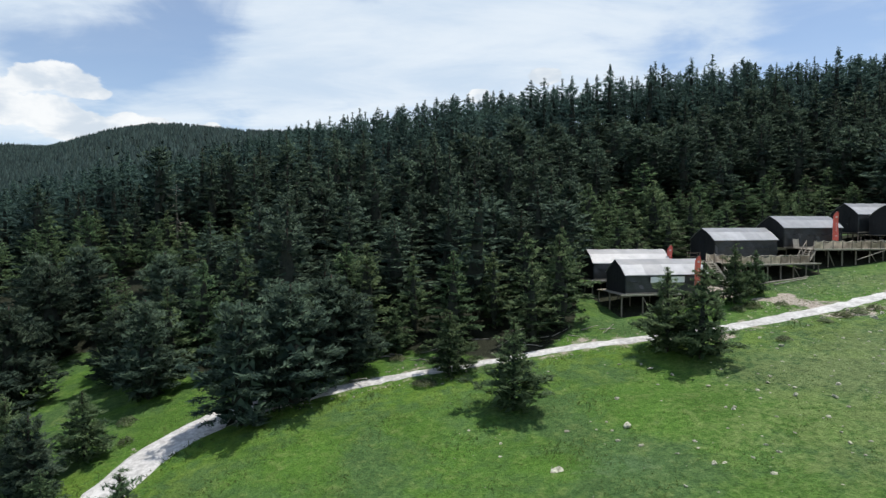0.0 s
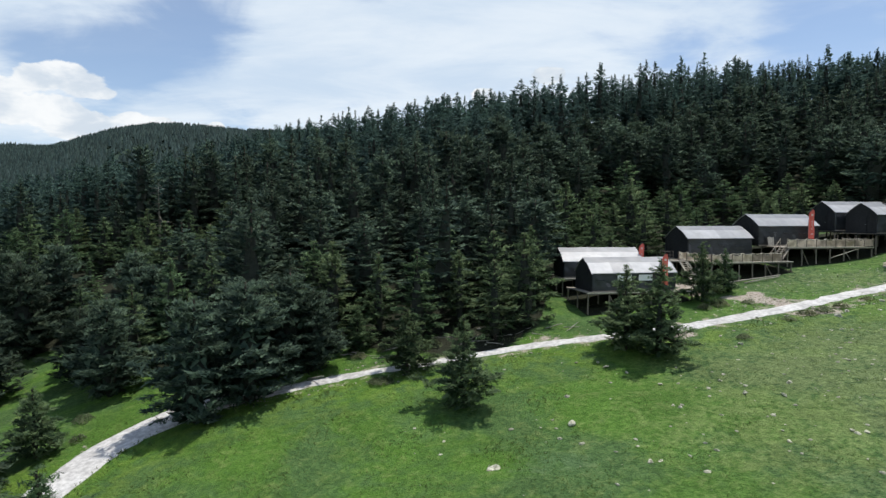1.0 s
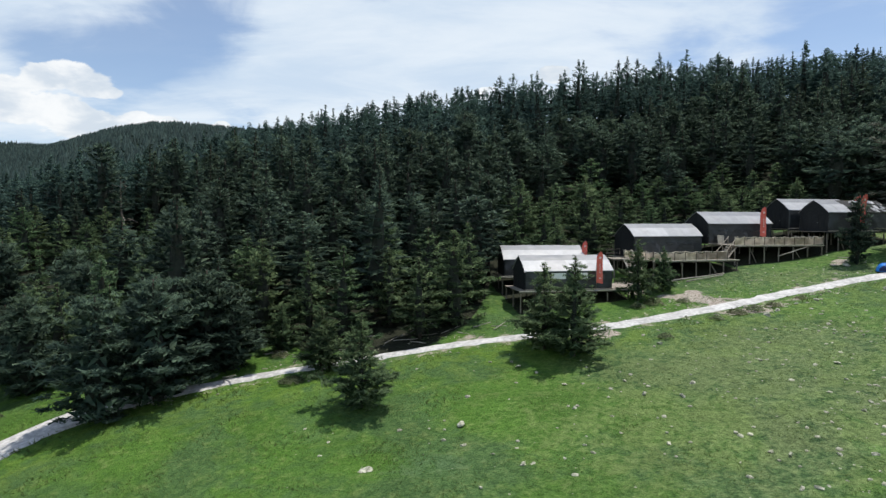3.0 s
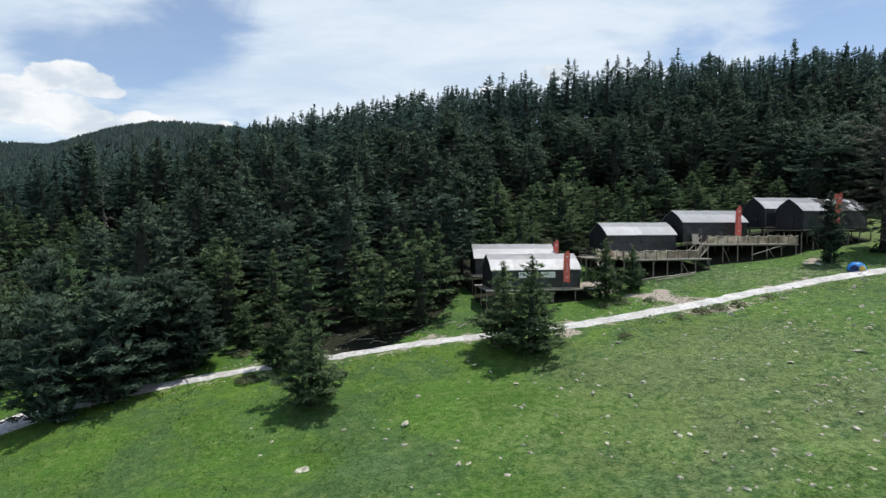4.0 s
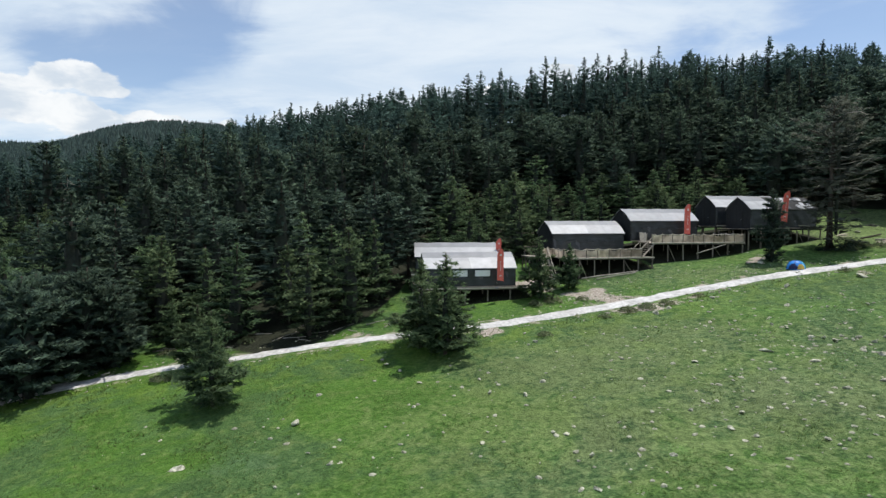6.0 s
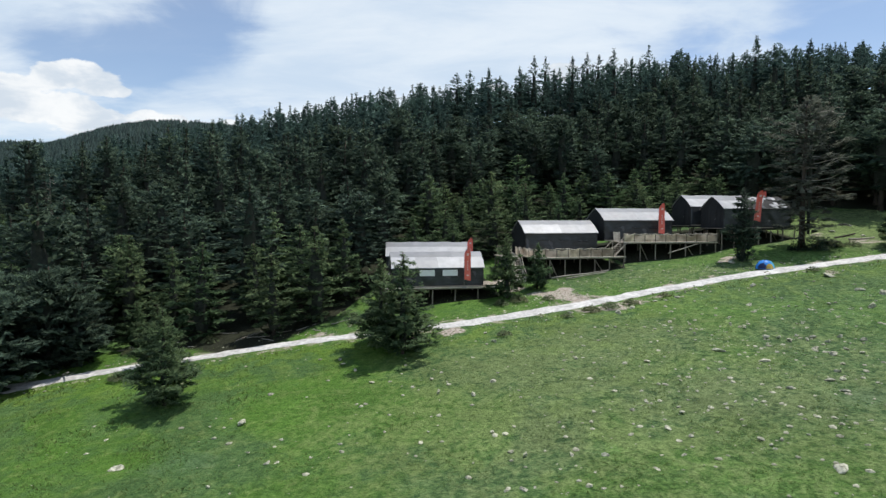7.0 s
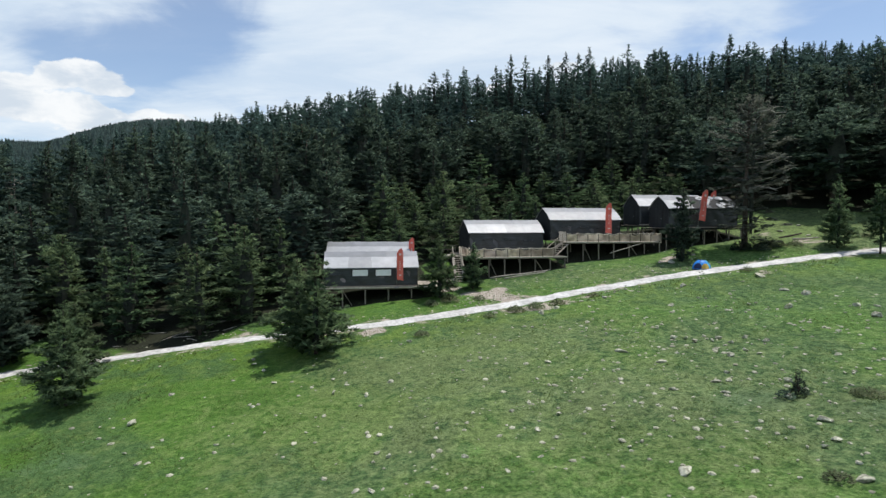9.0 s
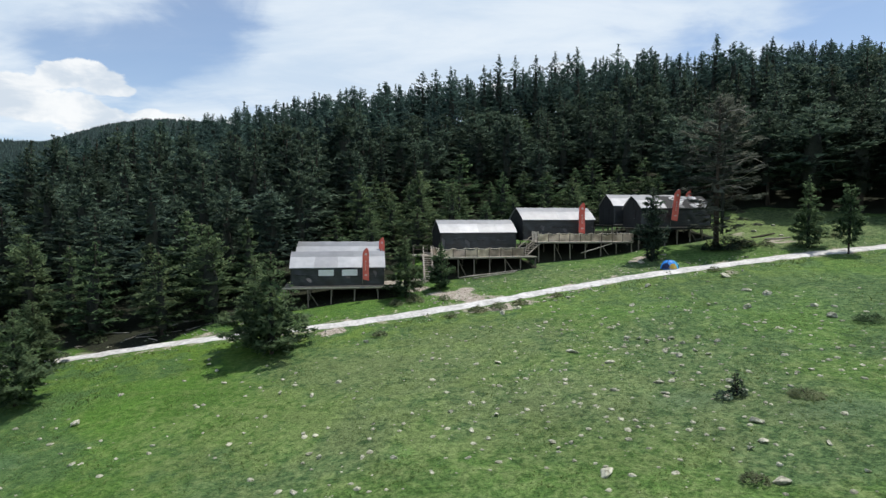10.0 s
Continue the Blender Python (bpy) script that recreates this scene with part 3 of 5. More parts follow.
    nor = np.array([0, 0, 0.75]) + d * 0.40 + w * 0.45 + rng.normal(0, 0.10, (n, 3))
    face = rng.normal(0, 0.30, d.shape) + np.array([0, 0, 0.9])
    tri, nor = blades(start, d, r * rng.uniform(0.7, 1.3, n), width, face, nor)
    # dense inner foliage
    f = rng.random(core) ** 1.15 * 0.93
    r = np.array([profile(v) for v in f]) * radius * 0.52 * np.sqrt(rng.random(core))
    a = rng.uniform(0, 6.28, core)
    radial = np.stack([np.cos(a), np.sin(a), np.zeros(core)], 1)
    P = radial * r[:, None] + np.stack([lean[0] * h * f, lean[1] * h * f, low + f * (h - low) - 0.2], 1)
    S = (0.35 + 0.75 * np.array([profile(v) for v in f])) * radius * 0.27
    t2, n2 = blades(P, radial * 0.5 + rng.normal(0, 0.5, P.shape), S, 0.55, rng.normal(0, 1, P.shape), radial * 0.6 + np.array([0, 0, 0.4]))
    # the closed heart of the crown, its inner shade given by dark twig colour
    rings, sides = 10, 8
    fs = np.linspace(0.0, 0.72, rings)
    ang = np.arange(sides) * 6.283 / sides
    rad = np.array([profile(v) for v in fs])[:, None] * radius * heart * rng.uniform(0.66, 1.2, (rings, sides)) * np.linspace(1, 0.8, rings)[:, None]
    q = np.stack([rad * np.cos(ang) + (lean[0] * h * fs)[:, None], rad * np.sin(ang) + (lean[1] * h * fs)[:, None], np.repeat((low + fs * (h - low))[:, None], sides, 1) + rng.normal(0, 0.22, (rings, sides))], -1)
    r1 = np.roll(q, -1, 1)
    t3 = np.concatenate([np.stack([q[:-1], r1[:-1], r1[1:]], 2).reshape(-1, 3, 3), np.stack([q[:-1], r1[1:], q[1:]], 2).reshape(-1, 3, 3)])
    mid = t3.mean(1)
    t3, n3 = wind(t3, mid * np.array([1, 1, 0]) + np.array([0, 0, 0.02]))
    return np.concatenate([tri, t2, t3]), np.concatenate([nor, n2, n3]), limbs, lean, len(t3)


def trunk_mesh(seed, h, lean, limbs, thick, material, stubs=0.5):
    rng = np.random.default_rng(seed + 900)
    zs = np.linspace(-0.5, h * 0.97, 9)
    pts = [(lean[0] * z + 0.03 * math.sin(z * 0.5 + seed), lean[1] * z + 0.03 * math.cos(z * 0.4), z) for z in zs]
    verts, faces = tube(pts, [thick * (1.15 - z / h) ** 0.8 * (1.35 if i == 0 else 1) + 0.012 for i, z in enumerate(zs)], 8)
    for a, b, r in limbs:
        if rng.random() < stubs:
            mid = (a + b) / 2 + rng.normal(0, 0.05, 3)
            v, f = tube([a, mid, b], [r, r * 0.7, r * 0.25], 4)
            k = len(verts)
            verts += v
            faces += [tuple(i + k for i in q) for q in f]
    return mesh_of("trunk", verts, faces, material, True)


def pine(seed, label, group, needle, h, low, radius, thick, whorl, per, puffs, size, count, stubs=0.12, **shape):
    tri, nor, limbs, lean, inner = pine_shape(seed, h, low, radius, whorl, per, puffs, size, count, **shape)
    ob = thing("pine_tree", pose(0, 0, -300), label, "pine tree", group)
    part("trunk", trunk_mesh(seed, h, lean, limbs, thick, M_BARK, stubs), ob)
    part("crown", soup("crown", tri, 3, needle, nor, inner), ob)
    return ob


def drop_thing(ob):
    for o in [*ob.children_recursive, ob]:
        bpy.data.objects.remove(o)


def stand(ob, x, y, turn=0.0, scale=1.0, sink=0.05, tilt=(0, 0), label="", broad=1.0):
    """A copy of a thing, set on the ground."""
    c = copy_thing(ob, Matrix.Translation((x, y, gz1(x, y) - sink)) @ Euler((tilt[0], tilt[1], turn)).to_matrix().to_4x4())
    c.scale = (scale * broad, scale * broad, scale)
    if label:
        c["label"] = label
    return c


TALL = [pine(10 + i, "tall dark green pine crowded at the forest edge", "pines of the forest", M_NEEDLE, h, low, r, 0.19, 1.10, 7, 1.65, 0.80, 10, tip=tip, drop=dr, gaps=0.10, peak=pk, width=0.40, core=90, jitter=0.14)
        for i, (h, low, r, tip, dr, pk) in enumerate(((15.0, 1.0, 3.5, 0.74, 0.08, 0.22), (15.0, 1.5, 3.2, 0.78, 0.12, 0.22), (15.0, 0.8, 3.9, 0.66, 0.06, 0.24), (15.0, 2.0, 3.2, 0.84, 0.14, 0.22), (15.0, 1.2, 3.9, 0.60, 0.08, 0.28), (15.0, 3.4, 3.3, 0.54, 0.04, 0.36)))]
HIGH = [pine(20 + i, "tall dark pine with a high crown and bare lower trunk", "pines of the forest", M_NEEDLE, 15.0, low, r, 0.20, 1.10, 7, 1.65, 0.84, 10, tip=tip, drop=0.10, gaps=0.08, peak=0.3, width=0.40, core=90, jitter=0.14)
        for i, (low, r, tip) in enumerate(((2.6, 3.9, 0.66), (3.4, 4.2, 0.60)))]
MID = [pine(30 + i, "mid-height green pine growing among taller pines", "pines of the forest", M_YOUNG, h, low, r, 0.13, 0.86, 8, 1.8, 0.64, 12, tip=tip, drop=0.0, gaps=0.05, peak=pk, width=0.32, core=80, jitter=0.16, flat=0.9)
       for i, (h, low, r, tip, pk) in enumerate(((9.5, 0.5, 2.7, 0.86, 0.18), (9.5, 0.6, 2.4, 0.90, 0.18), (9.5, 0.4, 2.9, 0.78, 0.22)))]
SMALL = [pine(50 + i, "young bushy green pine standing in grass", "young pines by the track", M_YOUNG, h, low, r, 0.10, 0.50, 9, 3.0, 0.45, 18, tip=tip, drop=0.0, gaps=0.10, peak=pk, core=260, width=0.23, heart=0.10, stubs=0.4, flat=1.1)
         for i, (h, low, r, tip, pk) in enumerate(((6.4, 0.45, 2.3, 0.86, 0.16), (7.0, 0.45, 2.6, 0.88, 0.13), (5.2, 0.4, 2.05, 0.80, 0.16), (6.2, 1.3, 2.1, 0.60, 0.32), (7.4, 0.35, 2.5, 0.95, 0.12)))]

# bushy pines in the forest's darker needles, set mostly west of x -6
BUSHY = [pine(70 + i, "dark green bushy pine by the track", "young pines by the track", M_NEEDLE, h, 0.35, r, 0.12, 0.52, 9, 3.0, 0.48, 17, tip=tip, drop=0.0, gaps=0.08, peak=pk, core=300, width=0.24, heart=0.22, stubs=0.4, flat=1.0)
         for i, (h, r, tip, pk) in enumerate(((6.4, 2.5, 0.70, 0.24), (7.0, 2.9, 0.66, 0.26), (7.9, 2.1, 0.84, 0.30)))]


# trees that stand apart: x, y, which, height over the model's, turn, label
SOLO = [
    (4.75, 39.7, 0, 1.02, 0.3, "lone young green pine standing on the open meadow"),
    (19.9, 45.3, 1, 1.12, 1.2, "bushy young pine on the grass below the track"),
    (18.0, 47.3, 0, 1.10, 2.4, "young pine growing close against another bushy pine"),
    (28.6, 57.9, 2, 1.15, 0.5, "slender young pine beside the wooden stairs"),
    (31.8, 60.2, 2, 0.88, 2.5, "small young pine before the timber deck"),
    (0.5, 47.2, 2, 1.0, 4.0, "slender young pine at the gravel track's edge"),
    (-4.3, 53.2, 2, 0.80, 1.0, "small young pine in the roadside clearing"),
    (-14.5, 42.4, 0, 1.45, 0.9, "bushy green pine beside the pale gravel track"),
    (-11.6, 45.0, 1, 1.36, 2.0, "broad bushy pine overhanging the gravel track"),
    (-9.3, 49.1, 1, 1.28, 3.3, "broad bushy pine overhanging the gravel track"),
    (-7.5, 49.8, 1, 1.02, 0.6, "bushy green pine above the gravel track's bend"),
    (-13.2, 48.9, 0, 1.40, 5.0, "bushy green pine beside the pale gravel track"),
    (-25.4, 50.5, 1, 1.25, 1.5, "broad bushy pine above the gravel track"),
    (-30.5, 55.0, 1, 1.05, 0.2, "bushy green pine at the small grass clearing"),
    (-24.8, 40.4, 2, 0.97, 0.6, "small young pine below the gravel track"),
    (-25.2, 35.4, 0, 0.90, 2.9, "young pine below the gravel track"),
    (-23.0, 33.2, 2, 0.60, 1.9, "very small young pine at the track's edge"),
    (-13.8, 25.0, 2, 1.22, 1.2, "young pine on the meadow below the track"),
    (-28.5, 38.0, 2, 1.20, 3.9, "young pine below the gravel track"),
    (-38.8, 52.7, 1, 1.42, 3.1, "broad bushy pine beside the small grass clearing"),
    (-36.5, 46.0, 0, 1.35, 0.4, "bushy green pine on the slope"),
    (-43.5, 65.5, 1, 1.60, 0.7, "broad bushy pine beside the small grass clearing"),
    (-45.5, 58.0, 1, 1.55, 2.2, "broad bushy pine beside the small grass clearing"),
    (-49.0, 71.0, 0, 1.60, 3.6, "bushy green pine at the small grass clearing"),
    (-44.0, 72.5, 1, 1.50, 5.1, "bushy green pine at the small grass clearing"),
    (-31.0, 66.0, 1, 1.45, 4.4, "bushy green pine at the small grass clearing"),
    (-27.2, 62.0, 0, 1.40, 1.8, "bushy green pine above the gravel track"),
    (69.0, 63.8, 4, 1.00, 1.1, "young pine in the grass above the track"),
    (70.6, 59.9, 3, 1.02, 2.2, "young pine with a bare lower trunk beside the track"),
]
for x, y, k, s, turn, label in SOLO:
    stand(BUSHY[k] if x < -6 and k < 2 else SMALL[k], x, y, turn, s, label=label, broad=0.78 if x > 28 else 1.0)
stand(BUSHY[2], 53.5, 64.1, 0.8, 1.0, label="dark slender pine standing behind the blue tent", broad=0.74)


def old_pine():
    """The old pine with bleached dead limbs beside the end tent."""
    ob = thing("old_pine_tree", pose(61.2, 67.2, gz1(61.2, 67.2) - 0.1), "large old dark pine with drooping boughs and bleached dead limbs", "pine tree")
    tri, nor, limbs, lean, inner = pine_shape(77, 16.8, 1.6, 3.9, 0.84, 9, 2.2, 0.56, 14, tip=0.38, drop=0.26, gaps=0.14, peak=0.40, core=60, width=0.24, heart=0.06)
    part("trunk", trunk_mesh(77, 16.0, lean, limbs, 0.27, M_BARK, 0.9), ob)
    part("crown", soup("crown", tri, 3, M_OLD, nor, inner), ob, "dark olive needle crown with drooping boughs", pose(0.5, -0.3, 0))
    rng = np.random.default_rng(4)
    for i in range(11):
        z, a = rng.uniform(5.5, 14.5), rng.uniform(-2.9, 0.2)
        l = rng.uniform(2.4, 5.0)
        o = Vector((math.cos(a), math.sin(a), 0))
        pts = [Vector((0, 0, z)) + o * l * t + Vector((rng.normal(0, 0.15), rng.normal(0, 0.15), l * (0.10 * t + 0.25 * math.sin(t * 5 + i) * t * 0.6))) for t in (0, 0.35, 0.6, 0.8, 1.0)]
        v, f = tube(pts, [0.06, 0.05, 0.04, 0.03, 0.015], 5)
        part("dead_limb", mesh_of("dead_limb", v, f, M_DEADWOOD, True), ob, "bleached bare dead limb")


old_pine()


def dead_tree(x, y, h, seed):
    """A bleached bare pine standing among the living ones."""
    rng = np.random.default_rng(seed)
    ob = thing("dead_tree", pose(x, y, gz1(x, y) - 0.1), "bleached dead pine with bare limbs among living pines", "dead tree")
    v, f = tube([(0, 0, 0), (0.06, 0.03, h * 0.4), (-0.04, 0.02, h * 0.75), (0.05, 0, h)], [0.24, 0.18, 0.11, 0.03], 7)
    part("trunk", mesh_of("trunk", v, f, M_DEADWOOD, True), ob)
    for k in range(26):
        z = h * rng.uniform(0.30, 0.96)
        a, l = rng.uniform(0, 6.28), (h - z) * 0.30 + rng.uniform(0.8, 1.7)
        o = Vector((math.cos(a), math.sin(a), 0))
        pts = [Vector((0, 0, z)) + o * l * t + Vector((rng.normal(0, 0.05), rng.normal(0, 0.05), l * (0.10 * math.sin(4 * t + k) - 0.12 * t))) for t in (0, 0.4, 0.75, 1.0)]
        v, f = tube(pts, [0.06, 0.048, 0.032, 0.012], 5)
        part("limb", mesh_of("limb", v, f, M_DEADWOOD, True), ob)


dead_tree(-45.5, 101.5, 12.4, 3)

CLEAR = [(22.0, 60.5, 7.5), (20.5, 66.0, 5.4), (36.0, 70.5, 8.0), (45.5, 73.0, 8.0), (57.0, 74.0, 9.0), (61.2, 67.2, 4.0), (65.0, 72.0, 4.0), (-45.5, 101.5, 3.0), (-43.3, 98.0, 2.8), (-41.2, 94.5, 2.6)] + list(GLADES)


# pines that tower over the others, or stand out before them: x, y, height of the tip over the world's zero, breadth
TOWERING = [
    (-26.7, 161, 43.4, 0.9), (-32.5, 163, 41.3, 1.1), (-18.4, 170, 47.2, 1.0), (-4.6, 139, 41.6, 1.1), (2.3, 131.7, 41.2, 0.9), (11.5, 162, 49.6, 1.0), (31.5, 145, 49.5, 1.0), (61.6, 148.8, 55.0, 1.0), (88.8, 136, 54.4, 1.0),
    (42.9, 155, 55.0, 1.0), (77.9, 172.8, 62.6, 1.0), (63.5, 173.8, 60.8, 1.1), (49.0, 177, 60.7, 1.0), (87.5, 175, 62.5, 1.0), (104, 139.8, 54.6, 1.0), (-42, 117.4, 29.5, 1.1), (-34.2, 125, 33.3, 0.9), (-34.3, 111, 28.5, 1.1),
    (-55.8, 120.6, 25.2, 1.0), (-38.8, 100, 25.9, 1.1), (-19.6, 107, 31.2, 1.1), (1.35, 89.5, 26.0, 0.8), (3.2, 60.3, 18.6, 1.15), (11.7, 71, 19.0, 1.15), (41.4, 102.7, 31.5, 1.0), (28.5, 80, 20.2, 0.85), (-14.8, 55.5, 16.6, 1.15), (-51.6, 101, 21.0, 1.1),
    (-11.6, 72.2, 19.2, 1.1), (15.1, 70.5, 19.6, 0.9), (32.7, 78.4, 18.5, 1.0), (20, 82.2, 19.8, 1.0), (54.7, 98.8, 23.4, 1.2), (72.6, 99.2, 31.6, 1.1), (78.4, 80, 28.4, 1.4), (1.2, 81, 21.9, 1.0), (11, 55.6, 13.3, 1.15), (19.4, 88, 23.6, 1.0),
    (51.5, 95.6, 21.8, 1.2), (-60.8, 98, 19.5, 1.1), (-35.7, 76.3, 11.4, 1.1), (-33.4, 62.4, 7.2, 1.1),
    (13.9, 162.5, 50.2, 0.9), (23.4, 160.6, 52.3, 1.0), (31.8, 161, 52.7, 1.0), (27.3, 160, 52.8, 0.9), (39.4, 153, 52.4, 1.0), (51.8, 150.5, 53.8, 1.0), (59.2, 167.3, 59.1, 1.0), (79.7, 156.6, 56.8, 1.1), (96, 139, 53.2, 1.0),
    (-42.8, 115, 30.4, 1.0), (-35.1, 116.5, 31.0, 1.1), (-29.1, 114, 31.0, 1.0), (-23, 115, 32.6, 1.0), (-48.6, 113, 26.6, 1.1), (-53.1, 116, 25.2, 1.0), (-14.5, 106, 30.6, 1.1),
    (91.4, 131.6, 51.2, 1.0), (6.3, 125.4, 39.4, 1.1), (17.2, 157, 48.6, 1.1), (122, 161, 59.6, 1.0),
]


def canopy(x, y, inside):
    """How tall the wood is: young behind the cabins, rising up the slope, lower again on the ridge."""
    h = float(np.interp(inside, (0, 6, 16, 34, 52), (9.0, 11.5, 14.0, 16.5, 19.8)))
    h = min(h, float(np.interp(y, (142, 158, 175, 190), (20.5, 18.0, 16.6, 15.5))))
    if y > 130:
        h -= 2.0 * min(1.0, max(0.0, (x - 80) / 20))
    if -72 < x < -28 and y < 96:
        h = min(h, float(np.interp(y, (60, 80, 96), (7.0, 7.5, 13.0))))
    if 17 < x < 68:
        h = min(h, float(np.interp(y, (78, 97, 103), (7.0, 7.5, 15.0))))
    return h


def plant_forest():
    rng = random.Random(21)
    spots, cells = [], {}

    def free(x, y, gap):
        cx, cy = int(x // 6), int(y // 6)
        for i in range(cx - 1, cx + 2):
            for j in range(cy - 1, cy + 2):
                for px, py in cells.get((i, j), ()):
                    if (px - x) ** 2 + (py - y) ** 2 < gap * gap:
                        return False
        return True

    def hold(x, y):
        cells.setdefault((int(x // 6), int(y // 6)), []).append((x, y))
    for s in SOLO:
        hold(s[0], s[1])
    hold(53.4, 64.1)
    for x, y, top, broad in TOWERING:
        hold(x, y)
        spots.append((y - float(forest_edge(x)) - (60 if y < 104 else 0), x, y, top - gz1(x, y), broad))
    for _ in range(42000):
        x, y = rng.uniform(-125, 175), rng.uniform(40, 206)
        inside = y - float(forest_edge(x))
        if inside < 0 or abs(x - 17) > 25 + 0.76 * y or y > 196:
            continue
        if any((x - a) ** 2 + (y - b) ** 2 < r * r for a, b, r in CLEAR):
            continue
        thin = 17 < x < 68 and y < 101
        if free(x, y, 4.2 if thin else 3.7 if inside < 7 else 3.9 if y > 150 else 4.8):
            hold(x, y)
            h = canopy(x, y, inside) * rng.choice((0.70, 0.80, 0.86, 0.90, 0.93, 0.96)) * rng.uniform(0.94, 1.03)
            spots.append((inside, x, y, h, 0))
    spots.sort()
    rest = []
    for k, (inside, x, y, h, broad) in enumerate(spots):
        turn = rng.uniform(0, 6.28)
        tilt = (rng.gauss(0, 0.02), rng.gauss(0, 0.02))
        if k < 300:
            high = 64 < x < 104 and y < forest_edge(x) + 16
            h = max(h, 13.0) if high else h
            young = not high and (h < 9.0 or h < 10.5 and rng.random() < 0.5)
            s = h / (9.5 if young else 15.0)
            wide = (broad or rng.uniform(0.95, 1.3)) * (1.25 if young and 17 < x < 68 else 1.0)
            stand(rng.choice(HIGH if high else MID if young else TALL), x, y, turn, s, 0.1, tilt, broad=wide * (1.0 if young else min(1.25, 1 / s ** 0.5)))
        else:
            rest.append((x, y, turn, h / 16.0, broad))
    return rest


REST = plant_forest()


def joined_forest(name, spots, shapes, material, label, seed):
    """All the trees further in, as one mesh."""
    rng = np.random.default_rng(seed)
    xs, ys = np.array([s[0] for s in spots]), np.array([s[1] for s in spots])
    zs = gz(xs, ys) - 0.1
    out, tint, nor, dark = [], [], [], []
    for (x, y, turn, s, broad), z in zip(spots, zs):
        k = int(rng.integers(len(shapes)))
        v, q, inner = shapes[k]
        dark.append(np.arange(len(v)) >= len(v) - inner)
        wide = s * (1.15 * broad or rng.uniform(0.9, 1.3))
        c, d = math.cos(turn) * wide, math.sin(turn) * wide
        w = np.empty_like(v)
        w[..., 0], w[..., 1], w[..., 2] = v[..., 0] * c - v[..., 1] * d + x, v[..., 0] * d + v[..., 1] * c + y, v[..., 2] * s + z
        out.append(w)
        nor.append(np.stack([q[..., 0] * math.cos(turn) - q[..., 1] * math.sin(turn), q[..., 0] * math.sin(turn) + q[..., 1] * math.cos(turn), q[..., 2]], -1))
        tint.append(np.full(len(v) * 3, rng.random()))
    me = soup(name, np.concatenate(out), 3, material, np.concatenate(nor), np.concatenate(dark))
    at = me.attributes.new("tint", "FLOAT", "POINT")
    at.data.foreach_set("value", np.concatenate(tint).astype(np.float32))
    tagged(new(name, me), label, "forest", kind="stuff")


FAR_SHAPES = [pine_shape(100 + i, 16.0, low, r, 1.02, 6, 1.6, 0.80, 6, tip=tip, drop=0.05, gaps=0.06, peak=pk, width=0.50, core=90, jitter=0.16, heart=0.2)
              for i, (low, r, tip, pk) in enumerate(((2.4, 3.3, 0.84, 0.20), (2.8, 3.1, 0.92, 0.18), (1.8, 3.5, 0.78, 0.20), (3.0, 3.0, 1.0, 0.18), (3.4, 3.2, 0.66, 0.30), (1.6, 3.6, 0.72, 0.24)))]
FAR_SHAPES = [(q[0], q[1], q[4]) for q in FAR_SHAPES]
joined_forest("pine_forest", REST, FAR_SHAPES, M_RIDGE_HAZED, "dense dark pine forest covering the ridge", 8)


def forest_trunks():
    """Bare trunks below the crowns of the trees further in."""
    rng = np.random.default_rng(77)
    tri = []
    for x, y, turn, s, broad in REST:
        if y > 135:
            continue
        z, h, r = gz1(x, y) - 0.3, 16.0 * s * 0.8, 0.22 * rng.uniform(0.8, 1.2)
        a = turn + np.arange(5) * 6.283 / 5
        for i in range(5):
            p, q = a[i], a[(i + 1) % 5]
            b0, b1 = (x + r * math.cos(p), y + r * math.sin(p), z), (x + r * math.cos(q), y + r * math.sin(q), z)
            tri.append((b0, b1, (x, y, z + h)))
    tagged(new("pine_trunks", soup("pine_trunks", np.array(tri), 3, M_BARK)), "bare brown pine trunks within the dense forest", "forest", kind="stuff")


forest_trunks()


def far_hills():
    """Woods on the distant hills."""
    rng = np.random.default_rng(31)
    spots = []
    while len(spots) < 34000:
        b, r = radians(rng.uniform(-50, 2)), math.sqrt(rng.uniform(230 ** 2, 900 ** 2))
        x, y = 17 + r * math.sin(b), r * math.cos(b)
        if y < 214 and x > -125:
            continue
        spots.append((x, y, rng.uniform(0, 6.28), rng.uniform(0.38, 0.62), 0))
    shapes = []
    for i in range(5):
        g = np.random.default_rng(60 + i)
        sides = 6
        a = np.arange(sides) * 6.283 / sides + g.normal(0, 0.2, sides)
        r = 3.8 * g.uniform(0.7, 1.25, sides)
        rim = np.stack([r * np.cos(a), r * np.sin(a), g.uniform(-0.5, 2.5, sides)], 1)
        tip = np.array([0, 0, 12.0 * g.uniform(0.7, 1.15)])
        tri = np.stack([rim, np.roll(rim, -1, 0), np.repeat(tip[None], sides, 0)], 1)
        nor = tri.mean(1) * np.array([0.5, 0.5, 0]) + np.array([0, 0, 0.8])
        shapes.append((*wind(tri, nor), 0))
    joined_forest("distant_forest", spots, shapes, M_FAR_HAZED, "distant pine woods covering the far hills", 9)


far_hills()
for ob in (*TALL, *HIGH, *MID, *SMALL, *BUSHY):
    drop_thing(ob)


# ---- tent cabins, decks, stairs, banners ----
CABIN_W, RISE = 4.2, 1.38


def roof_profile():
    """Eave to eave over the ridge, gently bowed."""
    half = [(-0.12, -0.10), (0.25, 0.20), (0.70, 0.56), (1.15, 0.86), (1.62, 1.13), (CABIN_W / 2, RISE)]
    return half + [(CABIN_W - y, z) for y, z in half[-2::-1]]


